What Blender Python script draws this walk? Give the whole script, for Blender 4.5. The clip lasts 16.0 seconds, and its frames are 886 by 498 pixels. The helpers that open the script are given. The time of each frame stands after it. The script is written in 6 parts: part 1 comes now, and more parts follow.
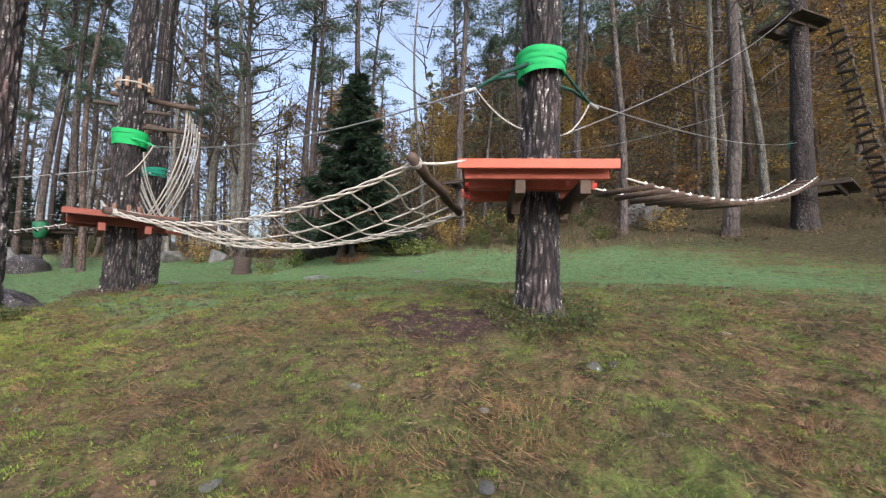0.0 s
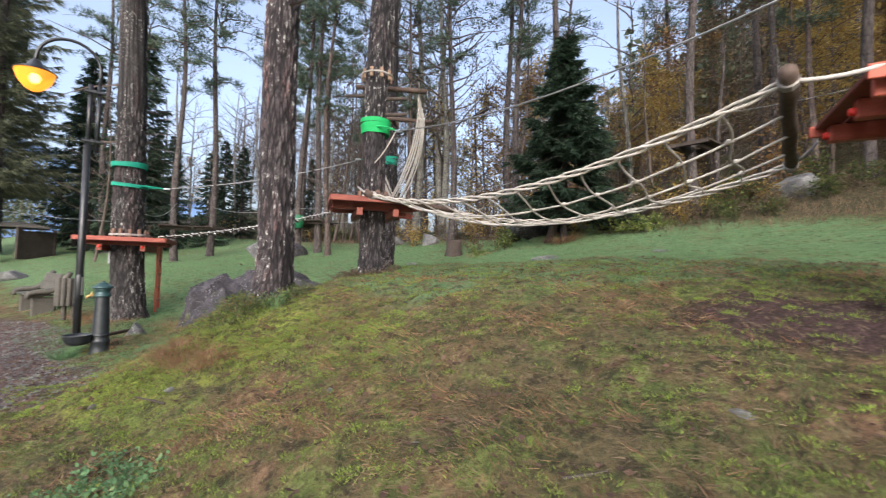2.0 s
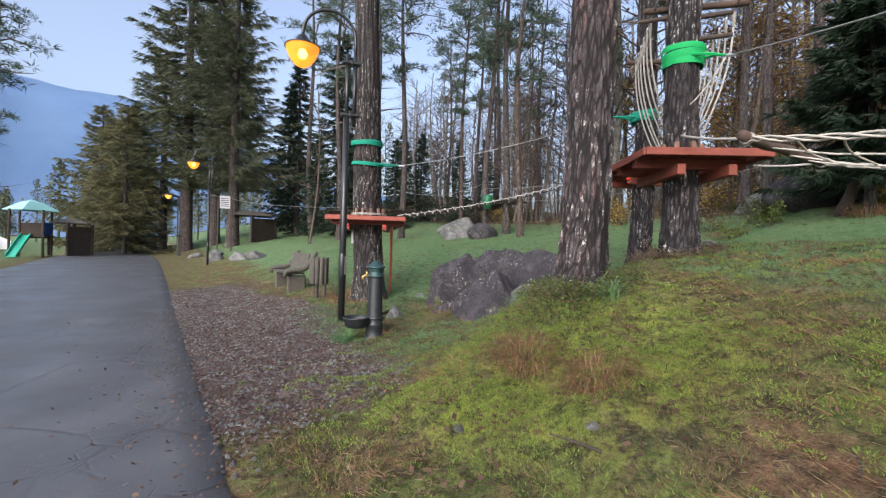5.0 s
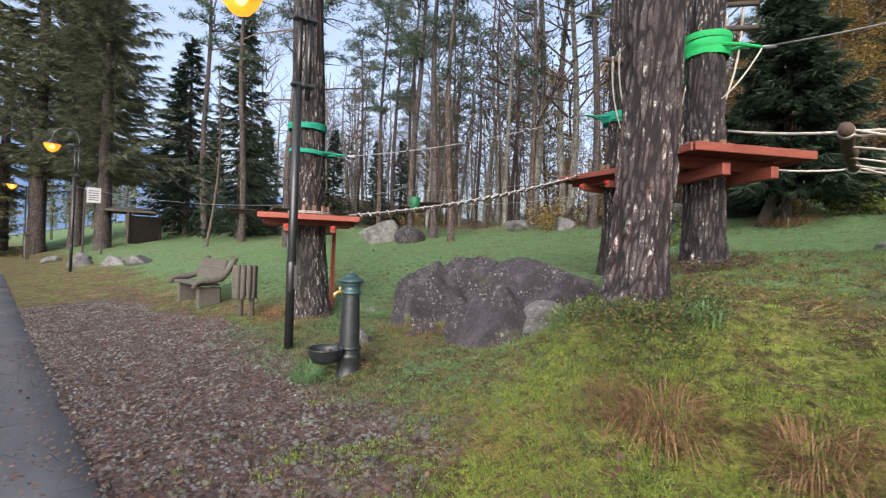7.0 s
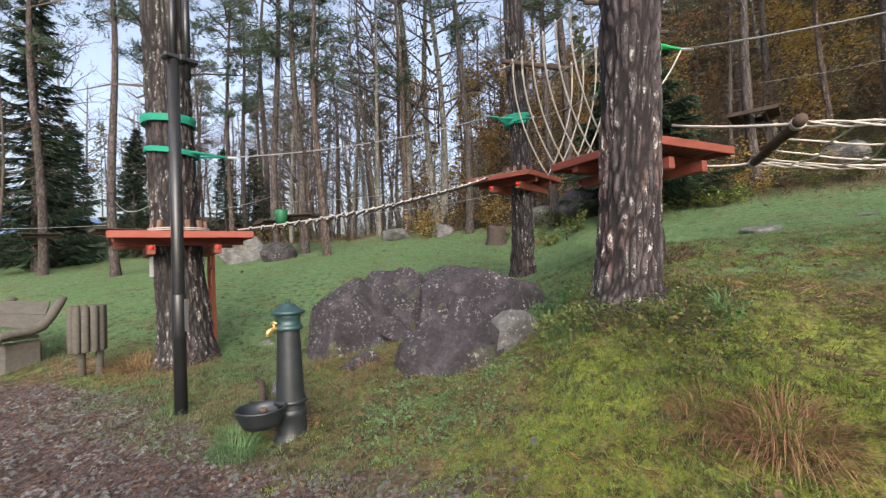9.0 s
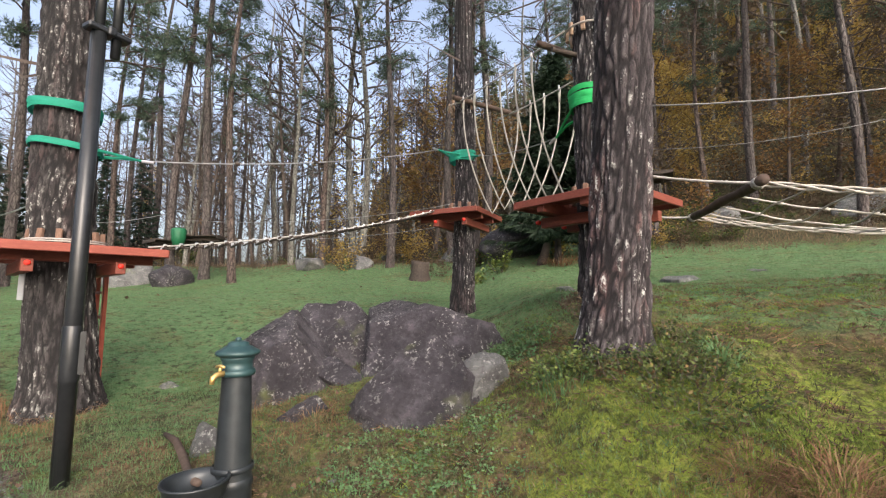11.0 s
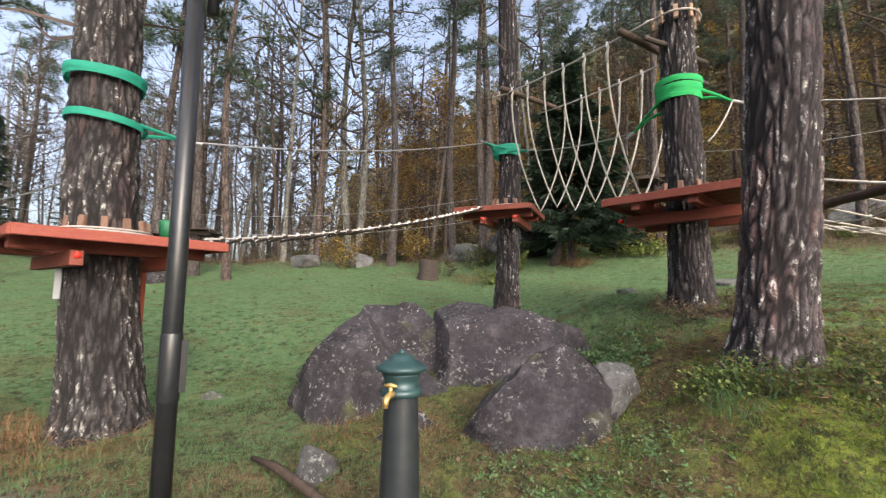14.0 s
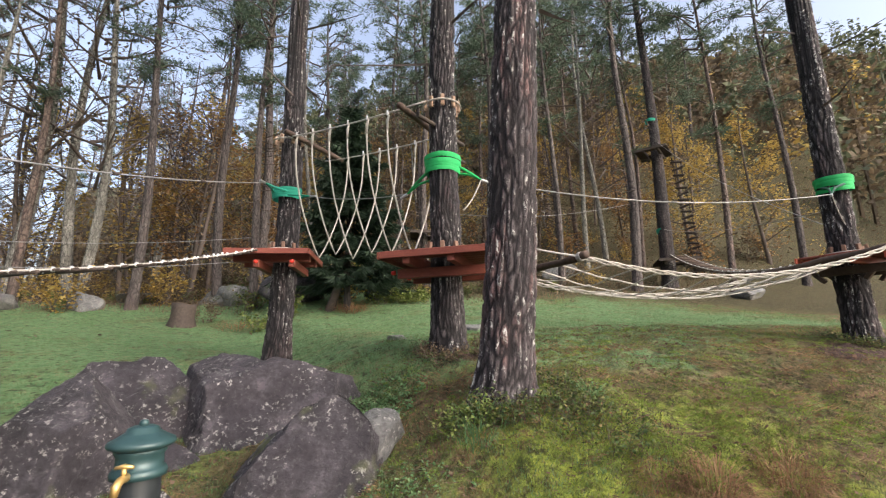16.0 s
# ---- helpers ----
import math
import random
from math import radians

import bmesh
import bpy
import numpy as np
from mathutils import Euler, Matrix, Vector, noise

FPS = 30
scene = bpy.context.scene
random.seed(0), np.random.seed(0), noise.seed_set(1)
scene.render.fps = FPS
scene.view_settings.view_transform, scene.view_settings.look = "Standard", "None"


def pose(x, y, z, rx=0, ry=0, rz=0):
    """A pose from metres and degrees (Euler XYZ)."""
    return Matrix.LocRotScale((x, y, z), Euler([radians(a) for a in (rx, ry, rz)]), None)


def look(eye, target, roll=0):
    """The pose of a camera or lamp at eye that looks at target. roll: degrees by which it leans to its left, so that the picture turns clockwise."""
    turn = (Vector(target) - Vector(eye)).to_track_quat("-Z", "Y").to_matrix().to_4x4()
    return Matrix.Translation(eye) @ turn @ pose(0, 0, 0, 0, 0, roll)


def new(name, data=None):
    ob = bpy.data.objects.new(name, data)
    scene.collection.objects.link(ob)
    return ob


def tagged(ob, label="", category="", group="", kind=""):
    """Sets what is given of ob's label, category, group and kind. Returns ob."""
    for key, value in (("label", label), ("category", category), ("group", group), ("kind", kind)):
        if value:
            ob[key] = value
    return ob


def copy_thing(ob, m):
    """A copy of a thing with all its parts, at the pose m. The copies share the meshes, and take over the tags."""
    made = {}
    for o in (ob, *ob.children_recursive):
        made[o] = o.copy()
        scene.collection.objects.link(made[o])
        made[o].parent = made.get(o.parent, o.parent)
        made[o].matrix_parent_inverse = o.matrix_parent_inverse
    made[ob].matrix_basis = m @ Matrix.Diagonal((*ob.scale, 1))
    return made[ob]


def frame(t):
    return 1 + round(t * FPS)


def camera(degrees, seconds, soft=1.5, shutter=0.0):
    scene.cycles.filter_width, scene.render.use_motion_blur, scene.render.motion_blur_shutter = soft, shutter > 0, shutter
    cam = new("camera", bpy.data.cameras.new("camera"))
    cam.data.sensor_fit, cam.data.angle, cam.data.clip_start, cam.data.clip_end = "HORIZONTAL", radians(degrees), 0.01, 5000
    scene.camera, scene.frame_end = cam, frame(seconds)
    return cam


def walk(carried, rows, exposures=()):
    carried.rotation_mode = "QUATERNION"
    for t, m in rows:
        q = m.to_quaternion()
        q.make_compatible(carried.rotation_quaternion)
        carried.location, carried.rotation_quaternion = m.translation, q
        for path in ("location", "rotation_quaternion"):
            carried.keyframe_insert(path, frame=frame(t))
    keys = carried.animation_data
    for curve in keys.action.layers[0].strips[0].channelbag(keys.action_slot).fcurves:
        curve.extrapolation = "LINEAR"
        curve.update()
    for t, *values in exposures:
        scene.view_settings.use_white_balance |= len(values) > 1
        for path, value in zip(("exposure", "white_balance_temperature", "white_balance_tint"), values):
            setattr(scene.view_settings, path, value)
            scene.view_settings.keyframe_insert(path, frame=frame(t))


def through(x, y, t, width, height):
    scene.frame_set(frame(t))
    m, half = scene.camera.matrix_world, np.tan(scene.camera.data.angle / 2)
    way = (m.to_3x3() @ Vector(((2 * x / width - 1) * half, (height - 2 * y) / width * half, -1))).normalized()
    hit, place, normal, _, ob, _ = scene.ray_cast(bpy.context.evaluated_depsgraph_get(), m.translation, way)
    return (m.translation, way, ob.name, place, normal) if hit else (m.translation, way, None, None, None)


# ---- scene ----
EXPO = 1.3
cam = camera(90.2, 16.0, soft=1.2, shutter=0.2)
PATH = [
    (0, (-0.005, 0.087, 1.477), (-0.011, 2.078, 1.663), 1.3),
    (0.5, (-0.151, 0.311, 1.466), (-0.276, 2.3, 1.641), 1.6),
    (1, (-0.387, 0.458, 1.456), (-0.631, 2.439, 1.589), 1.2),
    (1.5, (-0.711, 0.569, 1.461), (-1.176, 2.511, 1.572), 0.8),
    (2, (-1.031, 0.731, 1.446), (-1.836, 2.559, 1.531), 1.5),
    (2.5, (-1.414, 0.779, 1.424), (-2.485, 2.467, 1.461), 1.3),
    (3, (-1.824, 0.784, 1.421), (-3.131, 2.298, 1.442), 0.8),
    (3.5, (-2.231, 0.826, 1.434), (-3.708, 2.174, 1.463), 0.9),
    (3.7, (-2.389, 0.833, 1.417), (-3.884, 2.16, 1.441), 0.8),
    (5.8, (-4.093, 1.035, 1.321), (-5.341, 2.597, 1.32), 2.5),
    (6, (-4.26, 1.079, 1.325), (-5.486, 2.659, 1.337), 2.7),
    (6.5, (-4.661, 1.145, 1.326), (-5.775, 2.807, 1.343), 2.7),
    (7, (-5.046, 1.187, 1.345), (-6.056, 2.913, 1.366), 2.0),
    (7.5, (-5.403, 1.274, 1.346), (-6.309, 3.057, 1.382), 1.2),
    (8, (-5.756, 1.33, 1.321), (-6.495, 3.188, 1.348), 0.2),
    (8.5, (-6.016, 1.425, 1.323), (-6.604, 3.336, 1.354), -1.0),
    (9, (-6.233, 1.505, 1.359), (-6.641, 3.462, 1.425), -2.5),
    (9.5, (-6.454, 1.54, 1.383), (-6.638, 3.53, 1.466), -2.8),
    (9.7, (-6.505, 1.567, 1.377), (-6.647, 3.559, 1.477), -2.5),
    (11.8, (-7.126, 2.019, 1.377), (-7.072, 4.003, 1.626), 0.6),
    (12, (-7.179, 2.071, 1.375), (-7.143, 4.055, 1.625), 0.8),
    (12.5, (-7.441, 2.109, 1.36), (-7.438, 4.098, 1.573), 1.5),
    (13, (-7.714, 2.147, 1.35), (-7.809, 4.136, 1.539), 1.8),
    (13.5, (-7.916, 2.25, 1.365), (-7.992, 4.237, 1.579), 1.3),
    (14, (-8.123, 2.291, 1.405), (-7.969, 4.273, 1.617), 0.5),
    (14.5, (-8.242, 2.27, 1.439), (-7.804, 4.206, 1.688), 0.5),
    (15, (-8.239, 2.238, 1.455), (-7.523, 4.075, 1.79), 0.2),
    (15.5, (-8.206, 2.218, 1.457), (-7.278, 3.946, 1.847), -0.5),
    (16, (-8.158, 2.206, 1.449), (-7.089, 3.847, 1.851), -1.0),
]
walk(cam, [(t, look(e, g, roll)) for t, e, g, roll in PATH], [(t, EXPO + e, k, 13) for t, e, k in ((0, -0.1, 5900), (1.5, -0.02, 5950), (3, -0.3, 5900), (3.7, -0.42, 5750), (6, -0.15, 5950), (9, -0.08, 6300), (12, -0.02, 6350), (14, 0.02, 6350), (16, 0.1, 6350))])

# ---- light ----
world = bpy.data.worlds.new("dusk_sky")
scene.world = world
world.use_nodes = True
wn = world.node_tree
sky = wn.nodes.new("ShaderNodeTexSky")
sky.sky_type, sky.sun_disc = "NISHITA", False
sky.sun_elevation, sky.sun_rotation = radians(28), radians(160)
sky.air_density, sky.dust_density, sky.ozone_density = 1.0, 7.0, 0.9
haze = wn.nodes.new("ShaderNodeHueSaturation")
haze.inputs["Saturation"].default_value, haze.inputs["Value"].default_value = 0.72, 1.14
wn.links.new(sky.outputs[0], haze.inputs["Color"])
wn.links.new(haze.outputs[0], wn.nodes["Background"].inputs[0])
wn.nodes["Background"].inputs[1].default_value = 0.15
sun = new("sun", bpy.data.lights.new("sun", "SUN"))
sun.data.energy, sun.data.angle, sun.data.color = 0.5, radians(60), (1.0, 0.93, 0.84)
sun.matrix_world = look((0, 0, 0), (0.6, 0.5, -0.62))


# ---- materials ----
class Nodes:
    """A small writer of node materials."""

    def __init__(self, name, rough=0.8, metal=0.0, spec=0.3):
        self.m = bpy.data.materials.new(name)
        self.m.use_nodes = True
        self.t = self.m.node_tree
        self.b = self.t.nodes["Principled BSDF"]
        self.b.inputs["Roughness"].default_value = rough
        self.b.inputs["Metallic"].default_value = metal
        self.b.inputs["Specular IOR Level"].default_value = spec
        self.co = self.t.nodes.new("ShaderNodeTexCoord").outputs["Object"]
        self.geo = self.t.nodes.new("ShaderNodeNewGeometry")

    def link(self, a, b):
        self.t.links.new(a, b)

    def coords(self, sx=1, sy=1, sz=1, world_space=False):
        n = self.t.nodes.new("ShaderNodeMapping")
        n.inputs["Scale"].default_value = (sx, sy, sz)
        self.link(self.geo.outputs["Position"] if world_space else self.co, n.inputs[0])
        return n.outputs[0]

    def noise(self, scale, detail=4, co=None, rough=0.6):
        n = self.t.nodes.new("ShaderNodeTexNoise")
        n.inputs["Scale"].default_value, n.inputs["Detail"].default_value = scale, detail
        n.inputs["Roughness"].default_value = rough
        self.link(co or self.co, n.inputs["Vector"])
        return n.outputs["Fac"]

    def cells(self, scale, co=None, feature="F1", out="Distance"):
        n = self.t.nodes.new("ShaderNodeTexVoronoi")
        n.feature = feature
        n.inputs["Scale"].default_value = scale
        self.link(co or self.co, n.inputs["Vector"])
        return n.outputs[out]

    def ramp(self, fac, stops):
        n = self.t.nodes.new("ShaderNodeValToRGB")
        e = n.color_ramp.elements
        while len(e) < len(stops):
            e.new(0.5)
        for k, (p, c) in zip(e, stops):
            k.position = p
            k.color = (*c, 1) if isinstance(c, tuple) else (c, c, c, 1)
        self.link(fac, n.inputs[0])
        return n.outputs[0]

    def mix(self, fac, a, b, blend="MIX"):
        n = self.t.nodes.new("ShaderNodeMix")
        n.data_type, n.blend_type = "RGBA", blend
        for v, s in ((fac, n.inputs[0]), (a, n.inputs[6]), (b, n.inputs[7])):
            if isinstance(v, tuple):
                s.default_value = (*v, 1)
            elif isinstance(v, float):
                s.default_value = v
            else:
                self.link(v, s)
        return n.outputs[2]

    def math(self, op, a, b=0.0):
        n = self.t.nodes.new("ShaderNodeMath")
        n.operation = op
        for v, s in ((a, n.inputs[0]), (b, n.inputs[1])):
            if isinstance(v, (float, int)):
                s.default_value = v
            else:
                self.link(v, s)
        return n.outputs[0]

    def attr(self, name):
        n = self.t.nodes.new("ShaderNodeAttribute")
        n.attribute_name = name
        return n.outputs["Fac"]

    def island(self):
        return self.geo.outputs["Random Per Island"]

    def each(self):
        return self.t.nodes.new("ShaderNodeObjectInfo").outputs["Random"]

    def bump(self, height, strength=0.5, dist=0.01):
        n = self.t.nodes.new("ShaderNodeBump")
        n.inputs["Strength"].default_value, n.inputs["Distance"].default_value = strength, dist
        self.link(height, n.inputs["Height"])
        self.link(n.outputs[0], self.b.inputs["Normal"])

    def color(self, c):
        if isinstance(c, tuple):
            self.b.inputs["Base Color"].default_value = (*c, 1)
        else:
            self.link(c, self.b.inputs["Base Color"])
        return self

    def rough(self, c):
        self.link(c, self.b.inputs["Roughness"])


def bark_material(name, dark, mid, pale, lichen, pink=0.0, scale=1.0, plated=False):
    n = Nodes(name, 0.9)
    co = n.coords(1, 1, 0.3, True)
    wob = n.t.nodes.new("ShaderNodeMix")
    wob.data_type = "VECTOR"
    wob.inputs[0].default_value = 0.07
    ns = n.t.nodes.new("ShaderNodeTexNoise")
    ns.inputs["Scale"].default_value = 7 * scale
    n.link(co, ns.inputs["Vector"])
    n.link(co, wob.inputs[4])
    n.link(ns.outputs["Color"], wob.inputs[5])
    crack = n.cells(17 * scale, wob.outputs[1], "DISTANCE_TO_EDGE")
    fine = n.noise(44 * scale, 6, co, 0.7)
    col = n.ramp(n.noise(9 * scale, 6, co, 0.7), [(0.32, dark), (0.52, mid), (0.72, pale)])
    if pink:
        col = n.mix(n.ramp(n.noise(4.5, 4, n.coords(1, 1, 0.2, True)), [(0.55, 0.0), (0.63, pink)]), col, (0.17, 0.098, 0.094))
    col = n.mix(n.ramp(fine, [(0.38, 0.8), (0.52, 0.0)]), col, tuple(v * 0.45 for v in dark))
    spots = n.ramp(n.noise(24 * scale, 6, n.coords(1, 1, 0.6, True), 0.78), [(0.54, 0.0), (0.6, 1.0)])
    patch = n.ramp(n.noise(2.4, 4, n.coords(1, 1, 0.45, True), 0.7), [(0.53 - 0.06 * lichen, 0.03), (0.62 - 0.06 * lichen, 1.0)])
    grown = n.math("MULTIPLY", n.math("MULTIPLY", spots, patch), min(1.0, 0.8 * lichen))
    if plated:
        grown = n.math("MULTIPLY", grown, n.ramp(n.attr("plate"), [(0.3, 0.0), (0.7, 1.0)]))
        # Fissures go darker in the colour: inner bark plus shade the shallow relief lacks.
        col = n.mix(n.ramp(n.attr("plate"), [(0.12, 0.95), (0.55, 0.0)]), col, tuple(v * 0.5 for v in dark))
        col = n.mix(grown, col, (0.42, 0.425, 0.4))
        n.color(col)
        n.bump(n.math("ADD", fine, n.math("MULTIPLY", n.noise(110, 4, co, 0.7), 0.5)), 1.0, 0.012)
    else:
        col = n.mix(grown, col, (0.42, 0.425, 0.4))
        col = n.mix(n.ramp(crack, [(0.0, 0.8), (0.1, 0.0)]), col, tuple(v * 0.35 for v in dark))
        n.color(col)
        n.bump(n.math("ADD", n.ramp(crack, [(0.0, 0.0), (0.2, 1.0)]), n.math("MULTIPLY", fine, 0.8)), 1.0, 0.018)
    return n.m


def plain_material(name, a, b, scale=20, rough=0.7, metal=0.0, bump=0.15, stretch=(1, 1, 1), spec=0.3, dist=0.004):
    n = Nodes(name, rough, metal, spec)
    f = n.noise(scale, 5, n.coords(*stretch))
    g = n.noise(scale * 0.13 + 0.7, 3, n.coords(*stretch))
    n.color(n.mix(n.ramp(g, [(0.3, 0.0), (0.7, 0.8)]), n.mix(n.ramp(f, [(0.3, 0.0), (0.7, 1.0)]), a, b), a))
    n.bump(f, bump, dist)
    return n.m


def leaf_material(name, stops, rough=0.6, through=0.35, patch=0.0):
    """Leaves that differ one by one; with patch, also in patches of about 1 / patch metres."""
    n = Nodes(name, rough)
    if patch:
        spread = n.ramp(n.noise(patch, 6, n.coords(1, 1, 1, True), 0.72), [(0.34, 0.0), (0.66, 1.0)])
        col = n.ramp(n.math("ADD", n.math("MULTIPLY", spread, 0.72), n.math("MULTIPLY", n.island(), 0.28)), stops)
    else:
        col = n.ramp(n.island(), stops)
    col = n.mix(n.ramp(n.noise(0.9, 3, n.coords(1, 1, 1, True)), [(0.35, 0.0), (0.7, 0.55)]), col, stops[0][1])
    n.color(col)
    tr = n.t.nodes.new("ShaderNodeBsdfTranslucent")
    n.link(col, tr.inputs[0])
    mx = n.t.nodes.new("ShaderNodeMixShader")
    mx.inputs[0].default_value = through
    n.link(n.b.outputs[0], mx.inputs[1])
    n.link(tr.outputs[0], mx.inputs[2])
    n.link(mx.outputs[0], n.t.nodes["Material Output"].inputs[0])
    return n.m


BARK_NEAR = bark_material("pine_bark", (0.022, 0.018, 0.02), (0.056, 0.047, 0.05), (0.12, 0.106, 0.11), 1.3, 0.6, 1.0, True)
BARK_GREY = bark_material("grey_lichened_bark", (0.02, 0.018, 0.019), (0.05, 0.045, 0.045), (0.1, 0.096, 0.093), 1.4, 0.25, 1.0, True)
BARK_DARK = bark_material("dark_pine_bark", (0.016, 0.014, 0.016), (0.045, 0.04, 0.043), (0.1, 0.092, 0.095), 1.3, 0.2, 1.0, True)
BARK_OLD = bark_material("old_dark_bark", (0.016, 0.014, 0.015), (0.042, 0.035, 0.036), (0.08, 0.069, 0.069), 0.5, 0.2)
BARK_FAR = bark_material("far_pine_bark", (0.042, 0.036, 0.035), (0.085, 0.072, 0.069), (0.14, 0.122, 0.116), 0.2, 0.15, 0.6)
BARK_RED = bark_material("reddish_upper_bark", (0.05, 0.04, 0.037), (0.11, 0.083, 0.072), (0.17, 0.13, 0.112), 0.3, 0.3, 0.6)
BARK_PALE = bark_material("pale_grey_bark", (0.1, 0.095, 0.085), (0.2, 0.195, 0.175), (0.33, 0.32, 0.29), 0.6, 0.0, 0.7)
TWIG = plain_material("twig_bark", (0.06, 0.047, 0.04), (0.13, 0.105, 0.09), 8, 0.9)
NEEDLE = leaf_material("pine_needles", [(0.0, (0.05, 0.078, 0.053)), (0.5, (0.085, 0.122, 0.077)), (1.0, (0.13, 0.165, 0.105))])
SPRUCE = leaf_material("spruce_needles", [(0.0, (0.016, 0.031, 0.02)), (0.6, (0.032, 0.056, 0.033)), (1.0, (0.058, 0.09, 0.05))])
OLIVE = leaf_material("olive_needles", [(0.0, (0.06, 0.072, 0.045)), (0.5, (0.11, 0.125, 0.07)), (1.0, (0.17, 0.175, 0.095))])
GOLD = leaf_material("golden_leaves", [(0.0, (0.24, 0.16, 0.05)), (0.5, (0.42, 0.29, 0.075)), (1.0, (0.52, 0.42, 0.14))], 0.6, 0.5)
ORANGE = leaf_material("orange_leaves", [(0.0, (0.15, 0.085, 0.04)), (0.5, (0.28, 0.16, 0.06)), (1.0, (0.4, 0.27, 0.11))], 0.6, 0.5)
BROWN = leaf_material("brown_dry_leaves", [(0.0, (0.075, 0.056, 0.038)), (0.5, (0.135, 0.1, 0.062)), (1.0, (0.22, 0.17, 0.1))], 0.6, 0.5)
SHRUB = leaf_material("low_shrub_leaves", [(0.0, (0.03, 0.055, 0.016)), (0.5, (0.08, 0.12, 0.03)), (0.85, (0.17, 0.19, 0.05)), (1.0, (0.2, 0.09, 0.04))])
LARCH = leaf_material("turning_larch_needles", [(0.0, (0.08, 0.088, 0.045)), (0.5, (0.15, 0.15, 0.075)), (1.0, (0.25, 0.21, 0.1))])
YGREEN = leaf_material("yellow_green_leaves", [(0.0, (0.08, 0.115, 0.03)), (0.6, (0.16, 0.21, 0.05)), (1.0, (0.26, 0.28, 0.085))])
GRASS = leaf_material("grass_blades", [(0.0, (0.022, 0.02, 0.015)), (0.18, (0.08, 0.056, 0.036)), (0.34, (0.042, 0.055, 0.024)), (0.48, (0.075, 0.105, 0.036)), (0.6, (0.15, 0.195, 0.055)), (0.7, (0.11, 0.115, 0.046)), (0.78, (0.16, 0.1, 0.06)), (1.0, (0.26, 0.18, 0.11))], 0.7, 0.35, 1.35)
LAWN = leaf_material("lawn_blades", [(0.0, (0.055, 0.1, 0.046)), (0.35, (0.095, 0.185, 0.08)), (0.6, (0.135, 0.245, 0.1)), (0.8, (0.19, 0.27, 0.125)), (1.0, (0.25, 0.21, 0.12))], 0.7, 0.35, 0.9)
RUST = leaf_material("rusty_dry_grass", [(0.0, (0.08, 0.05, 0.028)), (0.25, (0.19, 0.1, 0.055)), (0.6, (0.31, 0.17, 0.09)), (0.85, (0.4, 0.27, 0.15)), (1.0, (0.24, 0.22, 0.09))], 0.8)
LITTER = leaf_material("rotting_leaves", [(0.0, (0.06, 0.038, 0.03)), (0.5, (0.13, 0.08, 0.055)), (1.0, (0.19, 0.125, 0.085))], 0.8)
MOSS = leaf_material("moss_cushions", [(0.0, (0.07, 0.1, 0.022)), (0.5, (0.16, 0.22, 0.04)), (1.0, (0.28, 0.36, 0.06))], 0.95, 0.2)
STRAW = leaf_material("dry_straw_grass", [(0.0, (0.06, 0.045, 0.032)), (0.4, (0.15, 0.105, 0.068)), (0.7, (0.25, 0.18, 0.115)), (1.0, (0.36, 0.29, 0.2))], 0.8, 0.35, 2.6)
REDWOOD = plain_material("red_stained_timber", (0.13, 0.035, 0.024), (0.24, 0.068, 0.045), 30, 0.6, 0, 0.3, (1, 1, 5))
REDEDGE = plain_material("bright_red_stained_board", (0.3, 0.06, 0.036), (0.42, 0.11, 0.065), 24, 0.55, 0, 0.25, (1, 1, 5))
RAWWOOD = plain_material("raw_wood", (0.22, 0.145, 0.1), (0.34, 0.24, 0.17), 26, 0.75, 0, 0.3, (4, 4, 1))
WEDGEWOOD = plain_material("reddish_brown_wedge_wood", (0.12, 0.07, 0.05), (0.22, 0.135, 0.095), 26, 0.75, 0, 0.3, (4, 4, 1))
REDMID = plain_material("faded_red_stained_board", (0.2, 0.05, 0.035), (0.3, 0.088, 0.06), 24, 0.55, 0, 0.25, (1, 1, 5))
GREYWOOD = plain_material("weathered_grey_wood", (0.055, 0.052, 0.045), (0.12, 0.114, 0.098), 22, 0.85, 0, 0.4, (1, 6, 6))
LOGWOOD = plain_material("brown_log", (0.05, 0.034, 0.027), (0.115, 0.083, 0.065), 18, 0.85, 0, 0.5)
DARKWOOD = plain_material("dark_old_wood", (0.035, 0.028, 0.024), (0.08, 0.062, 0.052), 18, 0.85, 0, 0.4)
ROPE = plain_material("cream_rope", (0.3, 0.282, 0.25), (0.48, 0.455, 0.41), 90, 0.9, 0, 0.6, (1, 1, 1))
GREYROPE = plain_material("grey_weathered_rope", (0.28, 0.265, 0.25), (0.46, 0.44, 0.41), 90, 0.9, 0, 0.6)
STEEL = plain_material("galvanised_steel", (0.4, 0.41, 0.42), (0.55, 0.56, 0.57), 40, 0.4, 0.9, 0.1)
CABLE = plain_material("steel_cable", (0.2, 0.2, 0.2), (0.32, 0.32, 0.32), 60, 0.5, 0.7, 0.2)
SLING = plain_material("green_sling", (0.01, 0.24, 0.062), (0.018, 0.37, 0.11), 60, 0.75, 0, 0.3, (1, 1, 4))
TEAL = plain_material("teal_green_sling", (0.01, 0.18, 0.12), (0.018, 0.28, 0.19), 60, 0.75, 0, 0.3, (1, 1, 4))
CORD = plain_material("dark_green_cord", (0.01, 0.045, 0.035), (0.02, 0.08, 0.06), 60, 0.8)
IRON = plain_material("dark_cast_iron", (0.016, 0.02, 0.023), (0.034, 0.04, 0.044), 14, 0.38, 0.25, 0.08, (1, 1, 1), 0.5)
IRONCAP = plain_material("blue_green_cast_iron", (0.018, 0.045, 0.048), (0.032, 0.072, 0.074), 16, 0.4, 0.2, 0.1, (1, 1, 1), 0.5)
